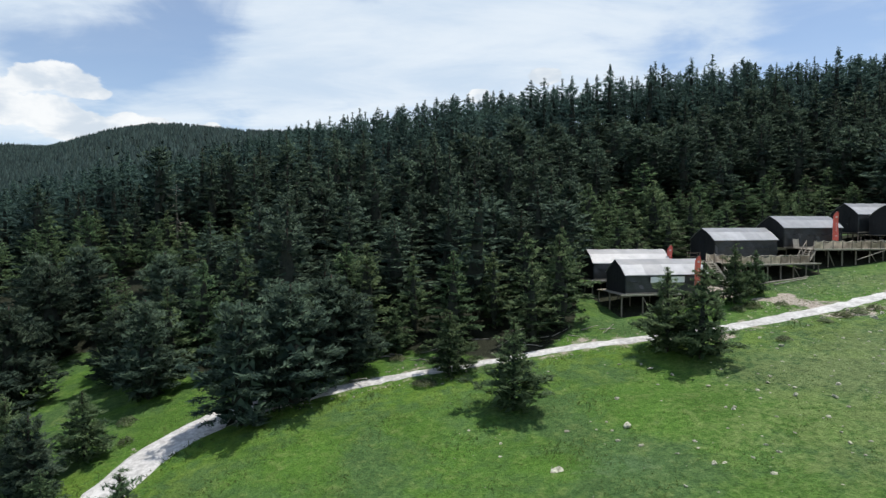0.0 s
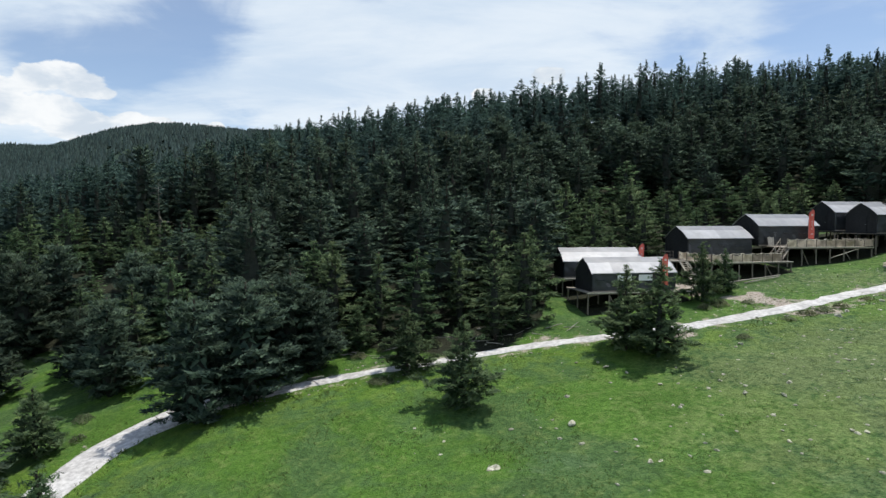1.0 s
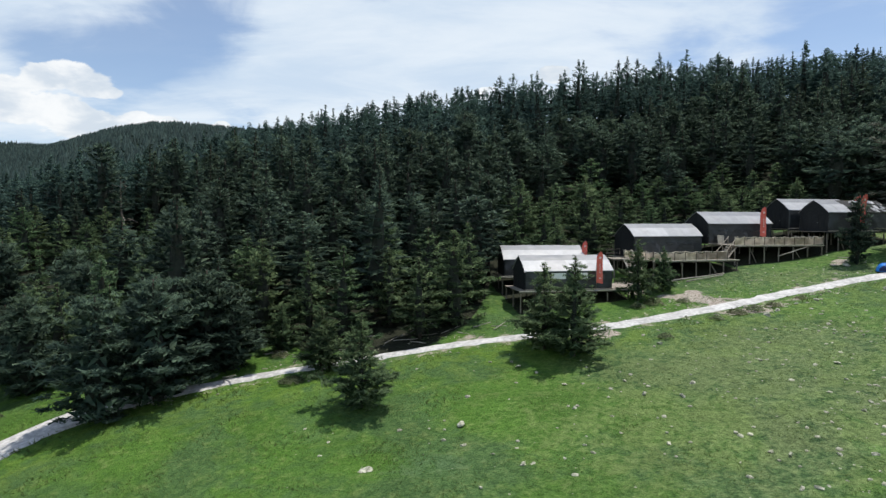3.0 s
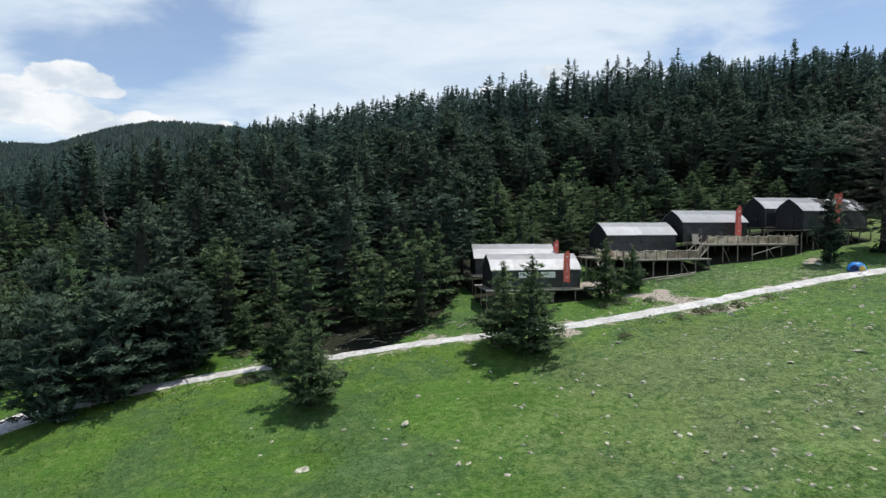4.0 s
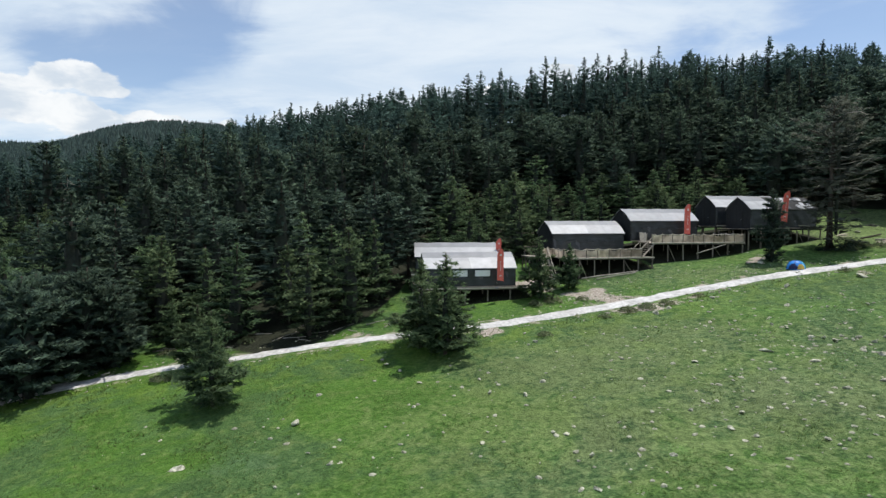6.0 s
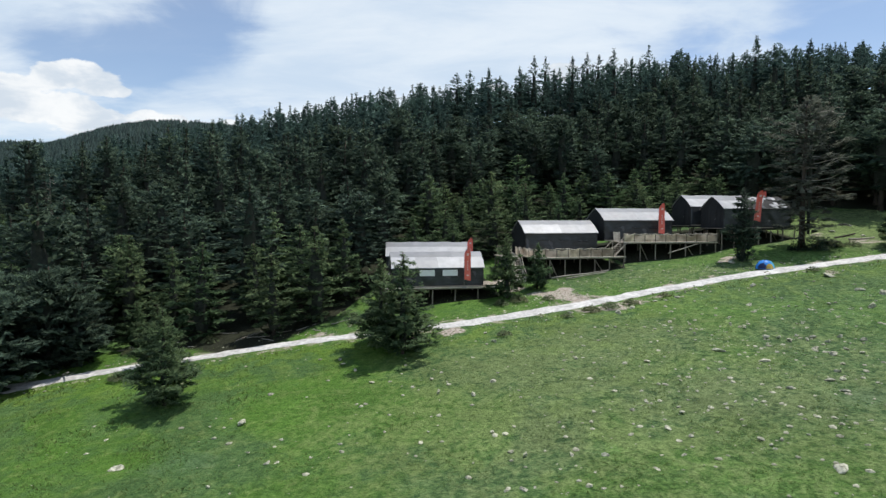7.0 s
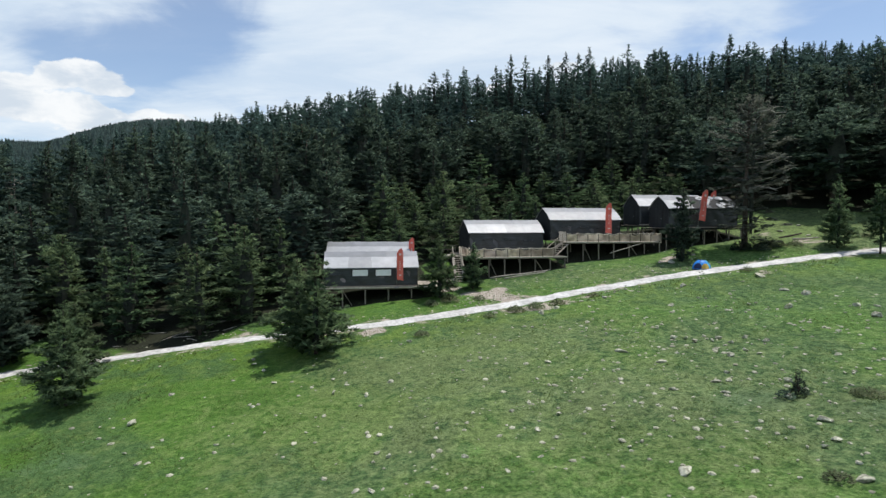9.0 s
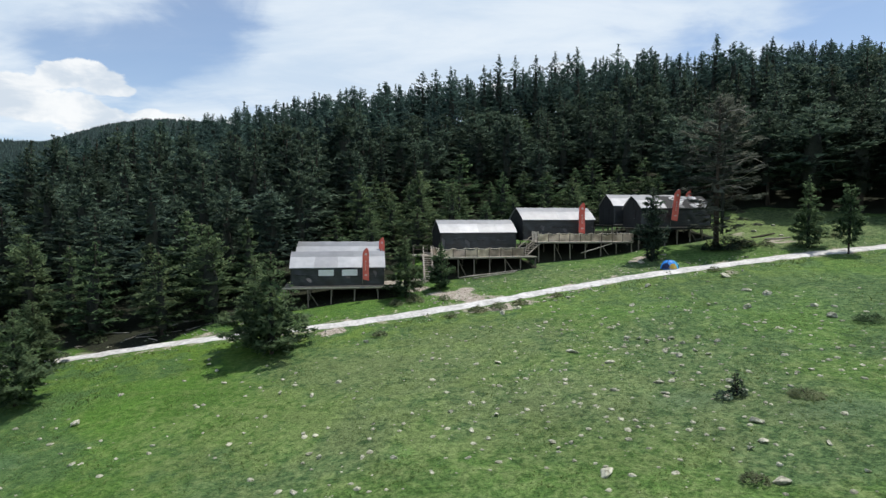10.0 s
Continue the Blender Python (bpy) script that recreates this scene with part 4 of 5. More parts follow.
def sheet_mesh(name, x0, x1, wall, material, seed, thick=0.025, reach=None):
    """One length of roof tarpaulin over the bowed frame, sagging between the ribs."""
    prof = roof_profile()[:reach]
    rng = np.random.default_rng(seed)
    nx = 21
    ph = rng.uniform(0, 6.28, 3)
    top, low, faces = [], [], []
    for i in range(nx):
        t = i / (nx - 1)
        x = x0 + (x1 - x0) * t
        for j, (y, z) in enumerate(prof):
            sag = 0.010 * math.sin(math.pi * t) + 0.008 * math.sin(2.6 * (x - x0) + ph[0] + j) + 0.006 * math.sin(4 * j + 1.7 * (x - x0) + ph[1])
            top.append((x, y, wall + z - sag))
            low.append((x, y, wall + z - sag - thick))
    k, n = len(prof), len(top)
    for i in range(nx - 1):
        for j in range(k - 1):
            a = i * k + j
            faces.append((a, a + k, a + k + 1, a + 1))
            faces.append((n + a, n + a + 1, n + a + k + 1, n + a + k))
    for i in range(nx - 1):
        for a in (i * k, i * k + k - 1):
            faces.append((a, n + a, n + a + k, a + k))
    for j in range(k - 1):
        for a in (j, (nx - 1) * k + j):
            faces.append((a, a + 1, n + a + 1, n + a))
    return mesh_of(name, top + low, faces, material)


def canvas_mesh(name, length, wall, seed, depth=0.05):
    """A long canvas wall with creases and slack, as a closed slab facing -y."""
    nx, nz = 44, 9
    rng = np.random.default_rng(seed)
    ph = rng.uniform(0, 6.28, 6)
    verts, faces = [], []
    for i in range(nx):
        for j in range(nz):
            x, z = length * i / (nx - 1), wall * j / (nz - 1)
            w = math.sin(math.pi * j / (nz - 1))
            y = -0.045 * w * math.sin(x * 2.1 + ph[0]) - 0.035 * w * math.sin(x * 4.7 + 3 * z + ph[1]) - 0.015 * w * math.sin(7 * z + x + ph[2]) - 0.06 * w * max(0, math.sin(1.35 * x - 1.1 * z + ph[3])) ** 6 - 0.05 * w * max(0, math.sin(1.9 * x + 1.6 * z + ph[4])) ** 8
            verts.append((x, y, z))
    n = len(verts)
    verts += [(v[0], depth, v[2]) for v in verts]
    for i in range(nx - 1):
        for j in range(nz - 1):
            a = i * nz + j
            faces.append((a, a + nz, a + nz + 1, a + 1))
    for i in range(nx - 1):
        for a in (i * nz, i * nz + nz - 1):
            faces.append((a, n + a, n + a + nz, a + nz))
    for j in range(nz - 1):
        for a in (j, (nx - 1) * nz + j):
            faces.append((a, a + 1, n + a + 1, n + a))
    faces.append((n, n + nz - 1, n + nx * nz - 1, n + (nx - 1) * nz))
    return mesh_of(name, verts, faces, M_CANVAS, True)


def gable_mesh(wall, thick=0.07):
    prof = [(y, wall + z - 0.05) for y, z in roof_profile() if 0 <= y <= CABIN_W]
    ring = [(0, 0)] + [(0, wall)] + prof + [(CABIN_W, wall), (CABIN_W, 0)]
    verts = [(0, y, z) for y, z in ring] + [(thick, y, z) for y, z in ring]
    n = len(ring)
    faces = [tuple(range(n)), tuple(range(2 * n - 1, n - 1, -1))]
    faces += [(i, (i + 1) % n + 0, n + (i + 1) % n, n + i) for i in range(n)]
    return mesh_of("gable_wall", verts, faces, M_GABLE)


def tent_cabin(x, y, z, turn, length, wall, label, seed, windows=(), flaps=(), door=False, torn=False):
    """x, y, z: foot of the front wall's left end; turn in degrees."""
    ob = thing("tent_cabin", pose(x, y, z, 0, 0, turn), label, "tent cabin", "tent cabins on the hillside")
    part("front_wall", canvas_mesh("front_wall", length, wall, seed), ob)
    part("back_wall", canvas_mesh("back_wall", length, wall, seed + 1), ob, m=pose(length, CABIN_W, 0, 0, 0, 180))
    g = gable_mesh(wall)
    left, right = part("gable_wall", g, ob, m=pose(0.02, 0, 0)), part("gable_wall", g, ob, m=pose(length - 0.09, 0, 0))
    for side, x0 in ((left, -0.022), (right, 0.07)):
        for k in range(1, 7):
            yy = k * CABIN_W / 7
            top = wall + np.interp(yy, *zip(*roof_profile())) - 0.1
            part("cover_strip", box_mesh("cover_strip", (x0, yy - 0.025, 0.02), (x0 + 0.022, yy + 0.025, top), M_GABLE), side)
    if door:
        d = part("door", box_mesh("door", (-0.055, 1.35, 0.04), (-0.002, 2.30, 2.02), M_GABLE, 0.006), left, "black boarded door, closed")
        part("handle", box_mesh("handle", (-0.10, 1.45, 0.98), (-0.055, 1.48, 1.10), M_STEEL, 0.004), d, "small steel handle")
    sheets = 3
    w = length / sheets
    for k in range(sheets):
        a, b = k * w - (0.12 if k == 0 else 0.03), (k + 1) * w + (0.12 if k == sheets - 1 else 0.0)
        dark = torn and k >= 1
        part("roof_sheet", sheet_mesh("roof_sheet", a, b, wall + 0.002 * (k % 2), M_GABLE if dark else M_TARP, seed * 10 + k), ob, "torn dark roof sheet" if dark else "")
    # eave panels of varied grey, paled to include the sun's glint
    span = length * (0.34 if torn else 1.0)
    panels = 2 if torn else 4
    for k in range(panels):
        a, b = span * k / panels - (0.10 if k == 0 else 0.02), span * (k + 1) / panels + (0.10 if k == panels - 1 else 0.02)
        part("eave_sheet", sheet_mesh("eave_sheet", a, b, wall + 0.036 + 0.006 * (k % 2), M_TARP_PALE, seed * 10 + k, 0.012, 4), ob, "lower strip of tarpaulin panels, paled for the sun's glint")
    if torn:
        rng = random.Random(seed)
        prof = roof_profile()
        for k in range(20):
            cx, t = rng.uniform(length * 0.52, length - 0.5), rng.uniform(0.15, 1.75)
            ring = []
            n = 7
            for i in range(n):
                q = 6.283 * i / n
                yy = min(2.05, max(-0.1, t + rng.uniform(0.18, 0.42) * math.sin(q)))
                ring.append((cx + rng.uniform(0.2, 0.62) * math.cos(q), yy, wall + float(np.interp(yy, *zip(*prof[:6]))) + 0.03 + rng.uniform(0, 0.10)))
            verts = ring + [(a, b, c - 0.02) for a, b, c in ring]
            faces = [tuple(range(n)), tuple(range(2 * n - 1, n - 1, -1))] + [(i, n + i, n + (i + 1) % n, (i + 1) % n) for i in range(n)]
            part("tarp_scrap", mesh_of("tarp_scrap", verts, faces, (M_TARP_PALE, M_TARP, M_CANVAS)[k % 3]), ob, "pale torn scrap of tarpaulin")
    part("ridge_pole", beam_mesh("ridge_pole", (-0.1, CABIN_W / 2, wall + RISE - 0.05), (length + 0.1, CABIN_W / 2, wall + RISE - 0.05), 0.06, 0.06, M_POST), ob)
    part("eave_batten", beam_mesh("eave_batten", (-0.05, -0.10, wall - 0.06), (length + 0.05, -0.10, wall - 0.06), 0.035, 0.05, M_TARP), ob, "pale hem along the eave")
    part("base_board", box_mesh("base_board", (-0.03, -0.09, 0.0), (length + 0.03, -0.045, 0.11), M_PLANK, 0.006), ob)
    for x0, x1, z0, z1 in windows:
        win = part("window", box_mesh("window", (x0, -0.11, z0), (x1, -0.07, z1), M_FILM, 0.01), ob, "pale plastic window film")
        for a, b in (((x0, z0), (x1, z0)), ((x0, z1), (x1, z1)), ((x0, z0), (x0, z1)), ((x1, z0), (x1, z1))):
            part("window_frame", beam_mesh("window_frame", (a[0], -0.105, a[1]), (b[0], -0.105, b[1]), 0.05, 0.05, M_GABLE), win)
    for x0, x1, z0 in flaps:
        n = 10
        pts = [(x0 + (x1 - x0) * i / n, -0.10 - 0.02 * math.sin(i), z0 - 0.07 * math.sin(math.pi * i / n)) for i in range(n + 1)]
        v, f = tube(pts, [0.045 + 0.012 * math.sin(2.2 * i) for i in range(n + 1)], 6)
        part("rolled_flap", mesh_of("rolled_flap", v, f, M_CANVAS, True), ob, "rolled-up canvas window flap")
    return ob


def deck(x, y, z, turn, length, depth, label, rail="", rail_from=0.0, rail_to=None, spacing=1.75, name="timber_deck", dark=False):
    """x, y, z: front left top corner; runs back by depth. rail: letters of the fenced sides (f, l, r)."""
    m = pose(x, y, z, 0, 0, turn)
    ob = thing(name, m, label, "deck")
    n = int(length / 0.16)
    w = length / n
    rng = random.Random(int(x * 10))
    for k in range(n):
        part("board", box_mesh("board", (0.006 - w / 2, -0.04, -0.035), (w / 2 - 0.006, depth, 0), M_PLANK) if k == 0 else BOARD[0], ob, m=pose((k + 0.5) * w, rng.uniform(-0.03, 0.03), rng.uniform(-0.004, 0.004)))
        if k == 0:
            BOARD[0] = ob.children[-1].data
    rows = (0.12, depth / 2, depth - 0.12)
    for yy in rows:
        part("beam", beam_mesh("beam", (0, yy, -0.14), (length, yy, -0.14), 0.09, 0.2, M_GABLE if dark else M_POST), ob)
    part("edge_board", box_mesh("edge_board", (-0.02, -0.075, -0.075), (length + 0.02, -0.045, 0.01), M_GABLE if dark else M_PALEWOOD, 0.004), ob, "charcoal edge board" if dark else "pale edge board")
    count = max(2, round(length / spacing) + 1)
    for i in range(count):
        px = 0.15 + (length - 0.3) * i / (count - 1)
        for yy in rows:
            g = m @ Vector((px, yy, 0))
            foot = gz1(g.x, g.y) - z - 0.15
            if foot < -0.30:
                part("post", beam_mesh("post", (px + rng.uniform(-0.04, 0.04), yy, foot), (px, yy, -0.24), 0.115, 0.115, M_POST), ob)
            if yy == rows[0] and foot < -1.3 and i % 3 == 1:
                part("brace", beam_mesh("brace", (px + 0.9, yy + 0.1, foot + 0.25), (px + 0.05, yy + 0.05, -0.3), 0.06, 0.1, M_POST), ob)
    sides = []
    if "f" in rail:
        sides.append((Vector((rail_from, 0.03, 0)), Vector((length if rail_to is None else rail_to, 0.03, 0))))
    if "l" in rail:
        sides.append((Vector((0.03, 0, 0)), Vector((0.03, depth * 0.55, 0))))
    if "r" in rail:
        sides.append((Vector((length - 0.03, 0, 0)), Vector((length - 0.03, depth * 0.5, 0))))
    for a, b in sides:
        bays = max(1, round((b - a).length / 1.25))
        for i in range(bays + 1):
            p = a + (b - a) * i / bays
            part("rail_post", beam_mesh("rail_post", p + Vector((0, 0, -0.1)), p + Vector((0, 0, 0.98 + rng.uniform(-0.02, 0.06))), 0.075, 0.075, M_POST), ob)
            if i < bays:
                q = a + (b - a) * (i + 1) / bays
                part("reed_panel", reed_mesh(p, q, rng), ob)
                sag = rng.uniform(0.06, 0.16)
                v, f = tube([p + (q - p) * (j / 6) + Vector((0, -0.03, 0.94 - sag * math.sin(math.pi * j / 6))) for j in range(7)], [0.03 + 0.008 * (j % 2) for j in range(7)], 6)
                part("hem_rope", mesh_of("hem_rope", v, f, M_PALEWOOD, True), ob, "pale sagging rope along the matting's top")
    return ob


BOARD = [None]


def reed_mesh(p, q, rng):
    """A bay of reed matting, its top edge sagging between two posts."""
    n = 8
    u = (q - p).normalized()
    nrm = Vector((-u.y, u.x, 0)) * 0.014
    sag, tilt = rng.uniform(0.05, 0.20), rng.uniform(-0.08, 0.08)
    verts, faces = [], []
    for i in range(n + 1):
        t = i / n
        c = p + (q - p) * (0.04 + 0.92 * t)
        top = 0.87 - sag * math.sin(math.pi * t) + tilt * (t - 0.5) + rng.uniform(-0.01, 0.01)
        for z in (0.07, top):
            for s in (-1, 1):
                verts.append(c + nrm * s + Vector((0, 0, z)))
    for i in range(n):
        a = i * 4
        faces += [(a, a + 4, a + 6, a + 2), (a + 1, a + 3, a + 7, a + 5), (a + 2, a + 6, a + 7, a + 3), (a, a + 1, a + 5, a + 4)]
    faces += [(0, 2, 3, 1), (n * 4, n * 4 + 1, n * 4 + 3, n * 4 + 2)]
    return mesh_of("reed_panel", verts, faces, M_REED)


def stairs(low, high, width, label, rails=True, wood=None):
    """Open wooden stairs between two points in the world (middle of the foot and of the head)."""
    wood = wood or M_PLANK
    low, high = Vector(low), Vector(high)
    run = Vector((high.x - low.x, high.y - low.y, 0))
    ob = thing("wooden_stairs", Matrix.Translation(low) @ Matrix.Rotation(math.atan2(run.y, run.x), 4, "Z"), label, "stairs")
    l, h = run.length, high.z - low.z
    for s in (-1, 1):
        yy = s * width / 2
        part("stringer", beam_mesh("stringer", (-0.1, yy, -0.15), (l, yy, h - 0.06), 0.05, 0.2, wood), ob)
        if rails:
            part("hand_rail", beam_mesh("hand_rail", (-0.05, yy, 0.85), (l + 0.1, yy, h + 0.95), 0.06, 0.06, wood), ob)
            for t in (0.03, 0.5, 0.98):
                part("rail_post", beam_mesh("rail_post", (l * t, yy, h * t - 0.1), (l * t, yy, h * t + 0.97), 0.07, 0.07, wood), ob)
    n = max(3, round(h / 0.21))
    for k in range(n):
        t = (k + 0.6) / n
        part("tread", box_mesh("tread", (l * t - 0.13, -width / 2 - 0.03, h * t - 0.03), (l * t + 0.13, width / 2 + 0.03, h * t + 0.015), wood, 0.006), ob)
    return ob


def banner(x, y, z, label, size=1.0, turn=0.0, lean=(0.0, 0.0)):
    """A feather banner: bent pole, curved red cloth and pale unreadable print."""
    m = Matrix.Translation((x, y, z)) @ Euler((lean[0], lean[1], turn)).to_matrix().to_4x4()
    ob = thing("feather_banner", m, label, "banner", "red feather banners")
    s = size
    pts = [(0, 0, -0.05), (0, 0, 1.2 * s), (0.01, 0, 2.4 * s), (0.06, 0, 3.2 * s), (0.20 * s, 0, 3.62 * s), (0.42 * s, 0, 3.74 * s)]
    v, f = tube(pts, [0.022, 0.02, 0.017, 0.013, 0.010, 0.008], 6)
    part("pole", mesh_of("pole", v, f, M_STEEL, True), ob)
    v, f = tube([(0, 0, -0.02), (0, 0, 0.04)], [0.22, 0.20], 10)
    part("foot_plate", mesh_of("foot_plate", v, f, M_STEEL), ob)
    rows = 14
    verts, faces = [], []
    for i in range(rows + 1):
        t = i / rows
        zz = (0.75 + 2.95 * t) * s
        left = 0.02 if t < 0.8 else 0.02 + 0.36 * s * ((t - 0.8) / 0.2) ** 2
        right = 0.62 * s if t < 0.86 else (0.62 - 0.12 * ((t - 0.86) / 0.14) ** 2) * s
        for j in range(5):
            u = left + (right - left) * j / 4
            w = 0.045 * s * math.sin(5 * t + 1.2 * j) + 0.03 * math.sin(9 * t - j)
            for d in (-0.004, 0.004):
                verts.append((u, w + d, zz - 0.10 * s * (1 - t) * j / 4))
    for i in range(rows):
        for j in range(4):
            a = (i * 5 + j) * 2
            b = a + 10
            faces += [(a, a + 2, b + 2, b), (a + 1, b + 1, b + 3, a + 3)]
    for i in range(rows):
        for j in (0, 4):
            a = (i * 5 + j) * 2
            faces.append((a, a + 10, a + 11, a + 1))
    cloth = part("cloth", mesh_of("cloth", verts, faces, M_FLAG, True), ob)
    for zz, hh, w0, w1 in ((3.18, 0.14, 0.24, 0.44), (2.50, 0.09, 0.28, 0.37), (2.30, 0.07, 0.28, 0.37), (2.12, 0.09, 0.28, 0.37), (1.92, 0.06, 0.28, 0.37), (1.74, 0.09, 0.28, 0.37), (1.20, 0.08, 0.24, 0.44)):
        part("print", box_mesh("print", (w0 * s, -0.085, (zz - hh) * s), (w1 * s, -0.081, (zz + hh * 0.4) * s), M_PRINT), cloth, "pale printed mark")
    return ob


# the lowest pair
deck(17.15, 56.95, 7.08, 10, 11.2, 5.3, "weathered timber deck on posts under a tent cabin", rail="", spacing=2.2)
tent_cabin(17.78, 57.57, 7.10, 10, 8.78, 1.88, "black canvas tent cabin with pale film windows and grey roof", 3,
           windows=((2.55, 4.05, 1.02, 1.66), (4.74, 6.26, 1.02, 1.66)), flaps=((0.45, 1.45, 1.2),))
deck(16.0, 63.7, 7.82, 5, 9.6, 5.2, "timber platform on posts under the rear tent cabin")
tent_cabin(16.38, 64.43, 7.85, 5, 8.7, 1.84, "black canvas tent cabin with pale grey roof, standing behind another", 5, flaps=((3.0, 4.2, 1.1),))
# the middle pair with fenced decks
deck(31.75, 63.10, 9.57, 14.2, 10.45, 10.2, "fenced timber deck on tall posts before a tent cabin", rail="fl", rail_from=0.0, rail_to=9.0)
tent_cabin(31.52, 68.78, 9.60, 15.4, 8.93, 2.45, "black canvas tent cabin with creased walls and grey roof", 7, flaps=((1.6, 2.9, 1.65), (4.2, 5.5, 1.60), (6.4, 7.6, 1.50)))
deck(42.15, 67.35, 11.03, 7.0, 10.75, 9.4, "raised fenced timber deck on posts before a tent cabin", rail="fr")
tent_cabin(40.95, 71.25, 11.06, 16.5, 9.1, 2.44, "black canvas tent cabin with windows rolled shut and grey roof", 9, flaps=((1.4, 2.6, 1.55), (3.6, 4.8, 1.55), (5.8, 7.0, 1.5)))
# the upper pair
deck(51.75, 74.0, 12.78, 11, 9.6, 5.4, "timber platform on posts under an upper tent cabin", dark=True)
tent_cabin(52.17, 74.61, 12.80, 11, 8.8, 2.37, "black boarded tent cabin with grey roof, highest on the slope", 11, door=True)
deck(53.55, 69.35, 12.53, 13, 9.8, 5.4, "timber platform on posts under the end tent cabin", dark=True)
tent_cabin(54.05, 69.95, 12.55, 13, 8.8, 2.28, "black tent cabin with half of its roof sheeting torn", 13, door=True, torn=True)

def plank_panel(m, width, count, label):
    """Loose planks held side by side."""
    ob = thing("plank_panel", m, label, "panel")
    rng = random.Random(count)
    w = width / count
    for k in range(count):
        part("plank", box_mesh("plank", (k * w + 0.006, -0.015, 0.0), ((k + 1) * w - 0.006, 0.015, 1.05 + rng.uniform(-0.03, 0.05)), M_PALEWOOD, 0.004), ob)
    for z in (0.22, 0.80):
        part("batten", box_mesh("batten", (0.03, 0.015, z), (width - 0.03, 0.04, z + 0.08), M_PALEWOOD, 0.004), ob)


plank_panel(pose(41.95, 70.95, 11.04, -8, 0, 14), 0.85, 6, "pale new plank panel leaning at the head of the stairs")
plank_panel(pose(26.9, 58.35, 7.13, -88, 0, -70), 0.7, 4, "pale loose plank panel lying on the deck's end")
stairs((30.55, 62.9, gz1(30.55, 62.9)), (30.15, 66.6, 9.6), 0.9, "steep pale open wooden stairs from the grass to the deck", wood=M_PALEWOOD)
stairs((40.3, 66.35, 9.58), (42.25, 68.0, 11.05), 1.0, "open wooden stairs joining two decks")



def railing(points, label):
    """A light timber railing: a post at each point, a top and a middle rail between them."""
    ob = thing("wooden_railing", Matrix.Translation(points[0]), label, "railing")
    o = Vector(points[0])
    for p in points:
        q = Vector(p) - o
        part("post", beam_mesh("post", q + Vector((0, 0, -0.9)), q + Vector((0, 0, 1.0)), 0.045, 0.045, M_POST), ob)
    for p, q in zip(points, points[1:]):
        for z in (0.5, 0.95):
            part("rail", beam_mesh("rail", Vector(p) - o + Vector((0, 0, z)), Vector(q) - o + Vector((0, 0, z)), 0.035, 0.035, M_POST), ob)


deck(28.55, 66.5, 9.57, 12, 1.95, 2.6, "small timber landing at the head of the steep stairs", name="timber_landing")
railing(((28.65, 66.6, 9.6), (28.4, 68.9, 9.6), (30.0, 69.2, 9.6)), "pale timber railing round the stair landing")

banner(24.55, 57.75, 7.1, "red feather banner standing before the lower tent cabin", 1.0)
banner(24.95, 66.0, 7.85, "red feather banner standing behind the lower tent cabin", 1.0)
banner(47.55, 72.45, 11.05, "red feather banner on the fenced deck", 1.18)
banner(57.2, 69.75, 12.6, "red feather banner leaning before the torn tent cabin", 1.16, lean=(0.0, 0.10))
banner(60.95, 76.3, 12.78, "red feather banner standing behind the end cabin", 1.16, lean=(0.0, 0.08))


def dome_tent(x, y, turn):
    ob = thing("dome_tent", pose(x, y, gz1(x, y) - 0.02, 0, 0, turn), "small blue dome tent with a yellow door, pitched beside the track", "tent")
    a, b, h = 0.92, 0.82, 0.86
    rows, cols = 8, 20

    def skin(lo, hi, name, material, lift=0.0):
        verts, faces = [], []
        for i in range(rows + 1):
            t = i / rows * math.pi / 2
            for j in range(cols + 1):
                q = lo + (hi - lo) * j / cols
                rib = 1 - 0.06 * abs(math.sin(2 * q))
                r = math.cos(t) ** 0.8 * rib + lift
                verts.append((a * r * math.cos(q), b * r * math.sin(q), h * (math.sin(t) ** 1.05) + lift * 0.4))
        for i in range(rows):
            for j in range(cols):
                k = i * (cols + 1) + j
                faces.append((k, k + 1, k + cols + 2, k + cols + 1))
        return mesh_of(name, verts, faces, material, True)
    part("fly_sheet", skin(0, 2 * math.pi, "fly_sheet", M_BLUE), ob)

    def patch(name, c, wq, top, material, lift):
        verts, faces = [], []
        n = 8
        for i in range(n + 1):
            t = 0.04 + (top - 0.04) * i / n
            for j in range(n + 1):
                q = c + wq * (2 * j / n - 1) * math.sqrt(max(0.02, 1 - (i / n) ** 2.2))
                rib = 1 - 0.06 * abs(math.sin(2 * q))
                r = math.cos(t) ** 0.8 * rib + lift
                verts.append((a * r * math.cos(q), b * r * math.sin(q), h * math.sin(t) ** 1.05 + lift * 0.4))
        for i in range(n):
            for j in range(n):
                k = i * (n + 1) + j
                faces.append((k, k + 1, k + n + 2, k + n + 1))
        return mesh_of(name, verts, faces, material, True)
    part("top_panel", patch("top_panel", -0.75, 0.62, 1.45, M_SKY, 0.015), ob, "light blue upper panel")
    part("door_panel", patch("door_panel", -1.62, 0.45, 0.70, M_YELLOW, 0.02), ob, "yellow mesh door panel")
    part("side_panel", patch("side_panel", -2.50, 0.50, 0.75, M_NAVY, 0.02), ob, "dark blue side panel")
    for q in (0.785, 2.356, 3.927, 5.498):
        pts = []
        for i in range(9):
            t = i / 8 * math.pi / 2
            r = math.cos(t) ** 0.8 * 0.955 + 0.02
            pts.append((a * r * math.cos(q), b * r * math.sin(q), h * math.sin(t) ** 1.05 + 0.015))
        v, f = tube(pts, [0.014] * 9, 5)
        part("tent_pole", mesh_of("tent_pole", v, f, M_NAVY, True), ob)


dome_tent(54.15, 60.85, 10)


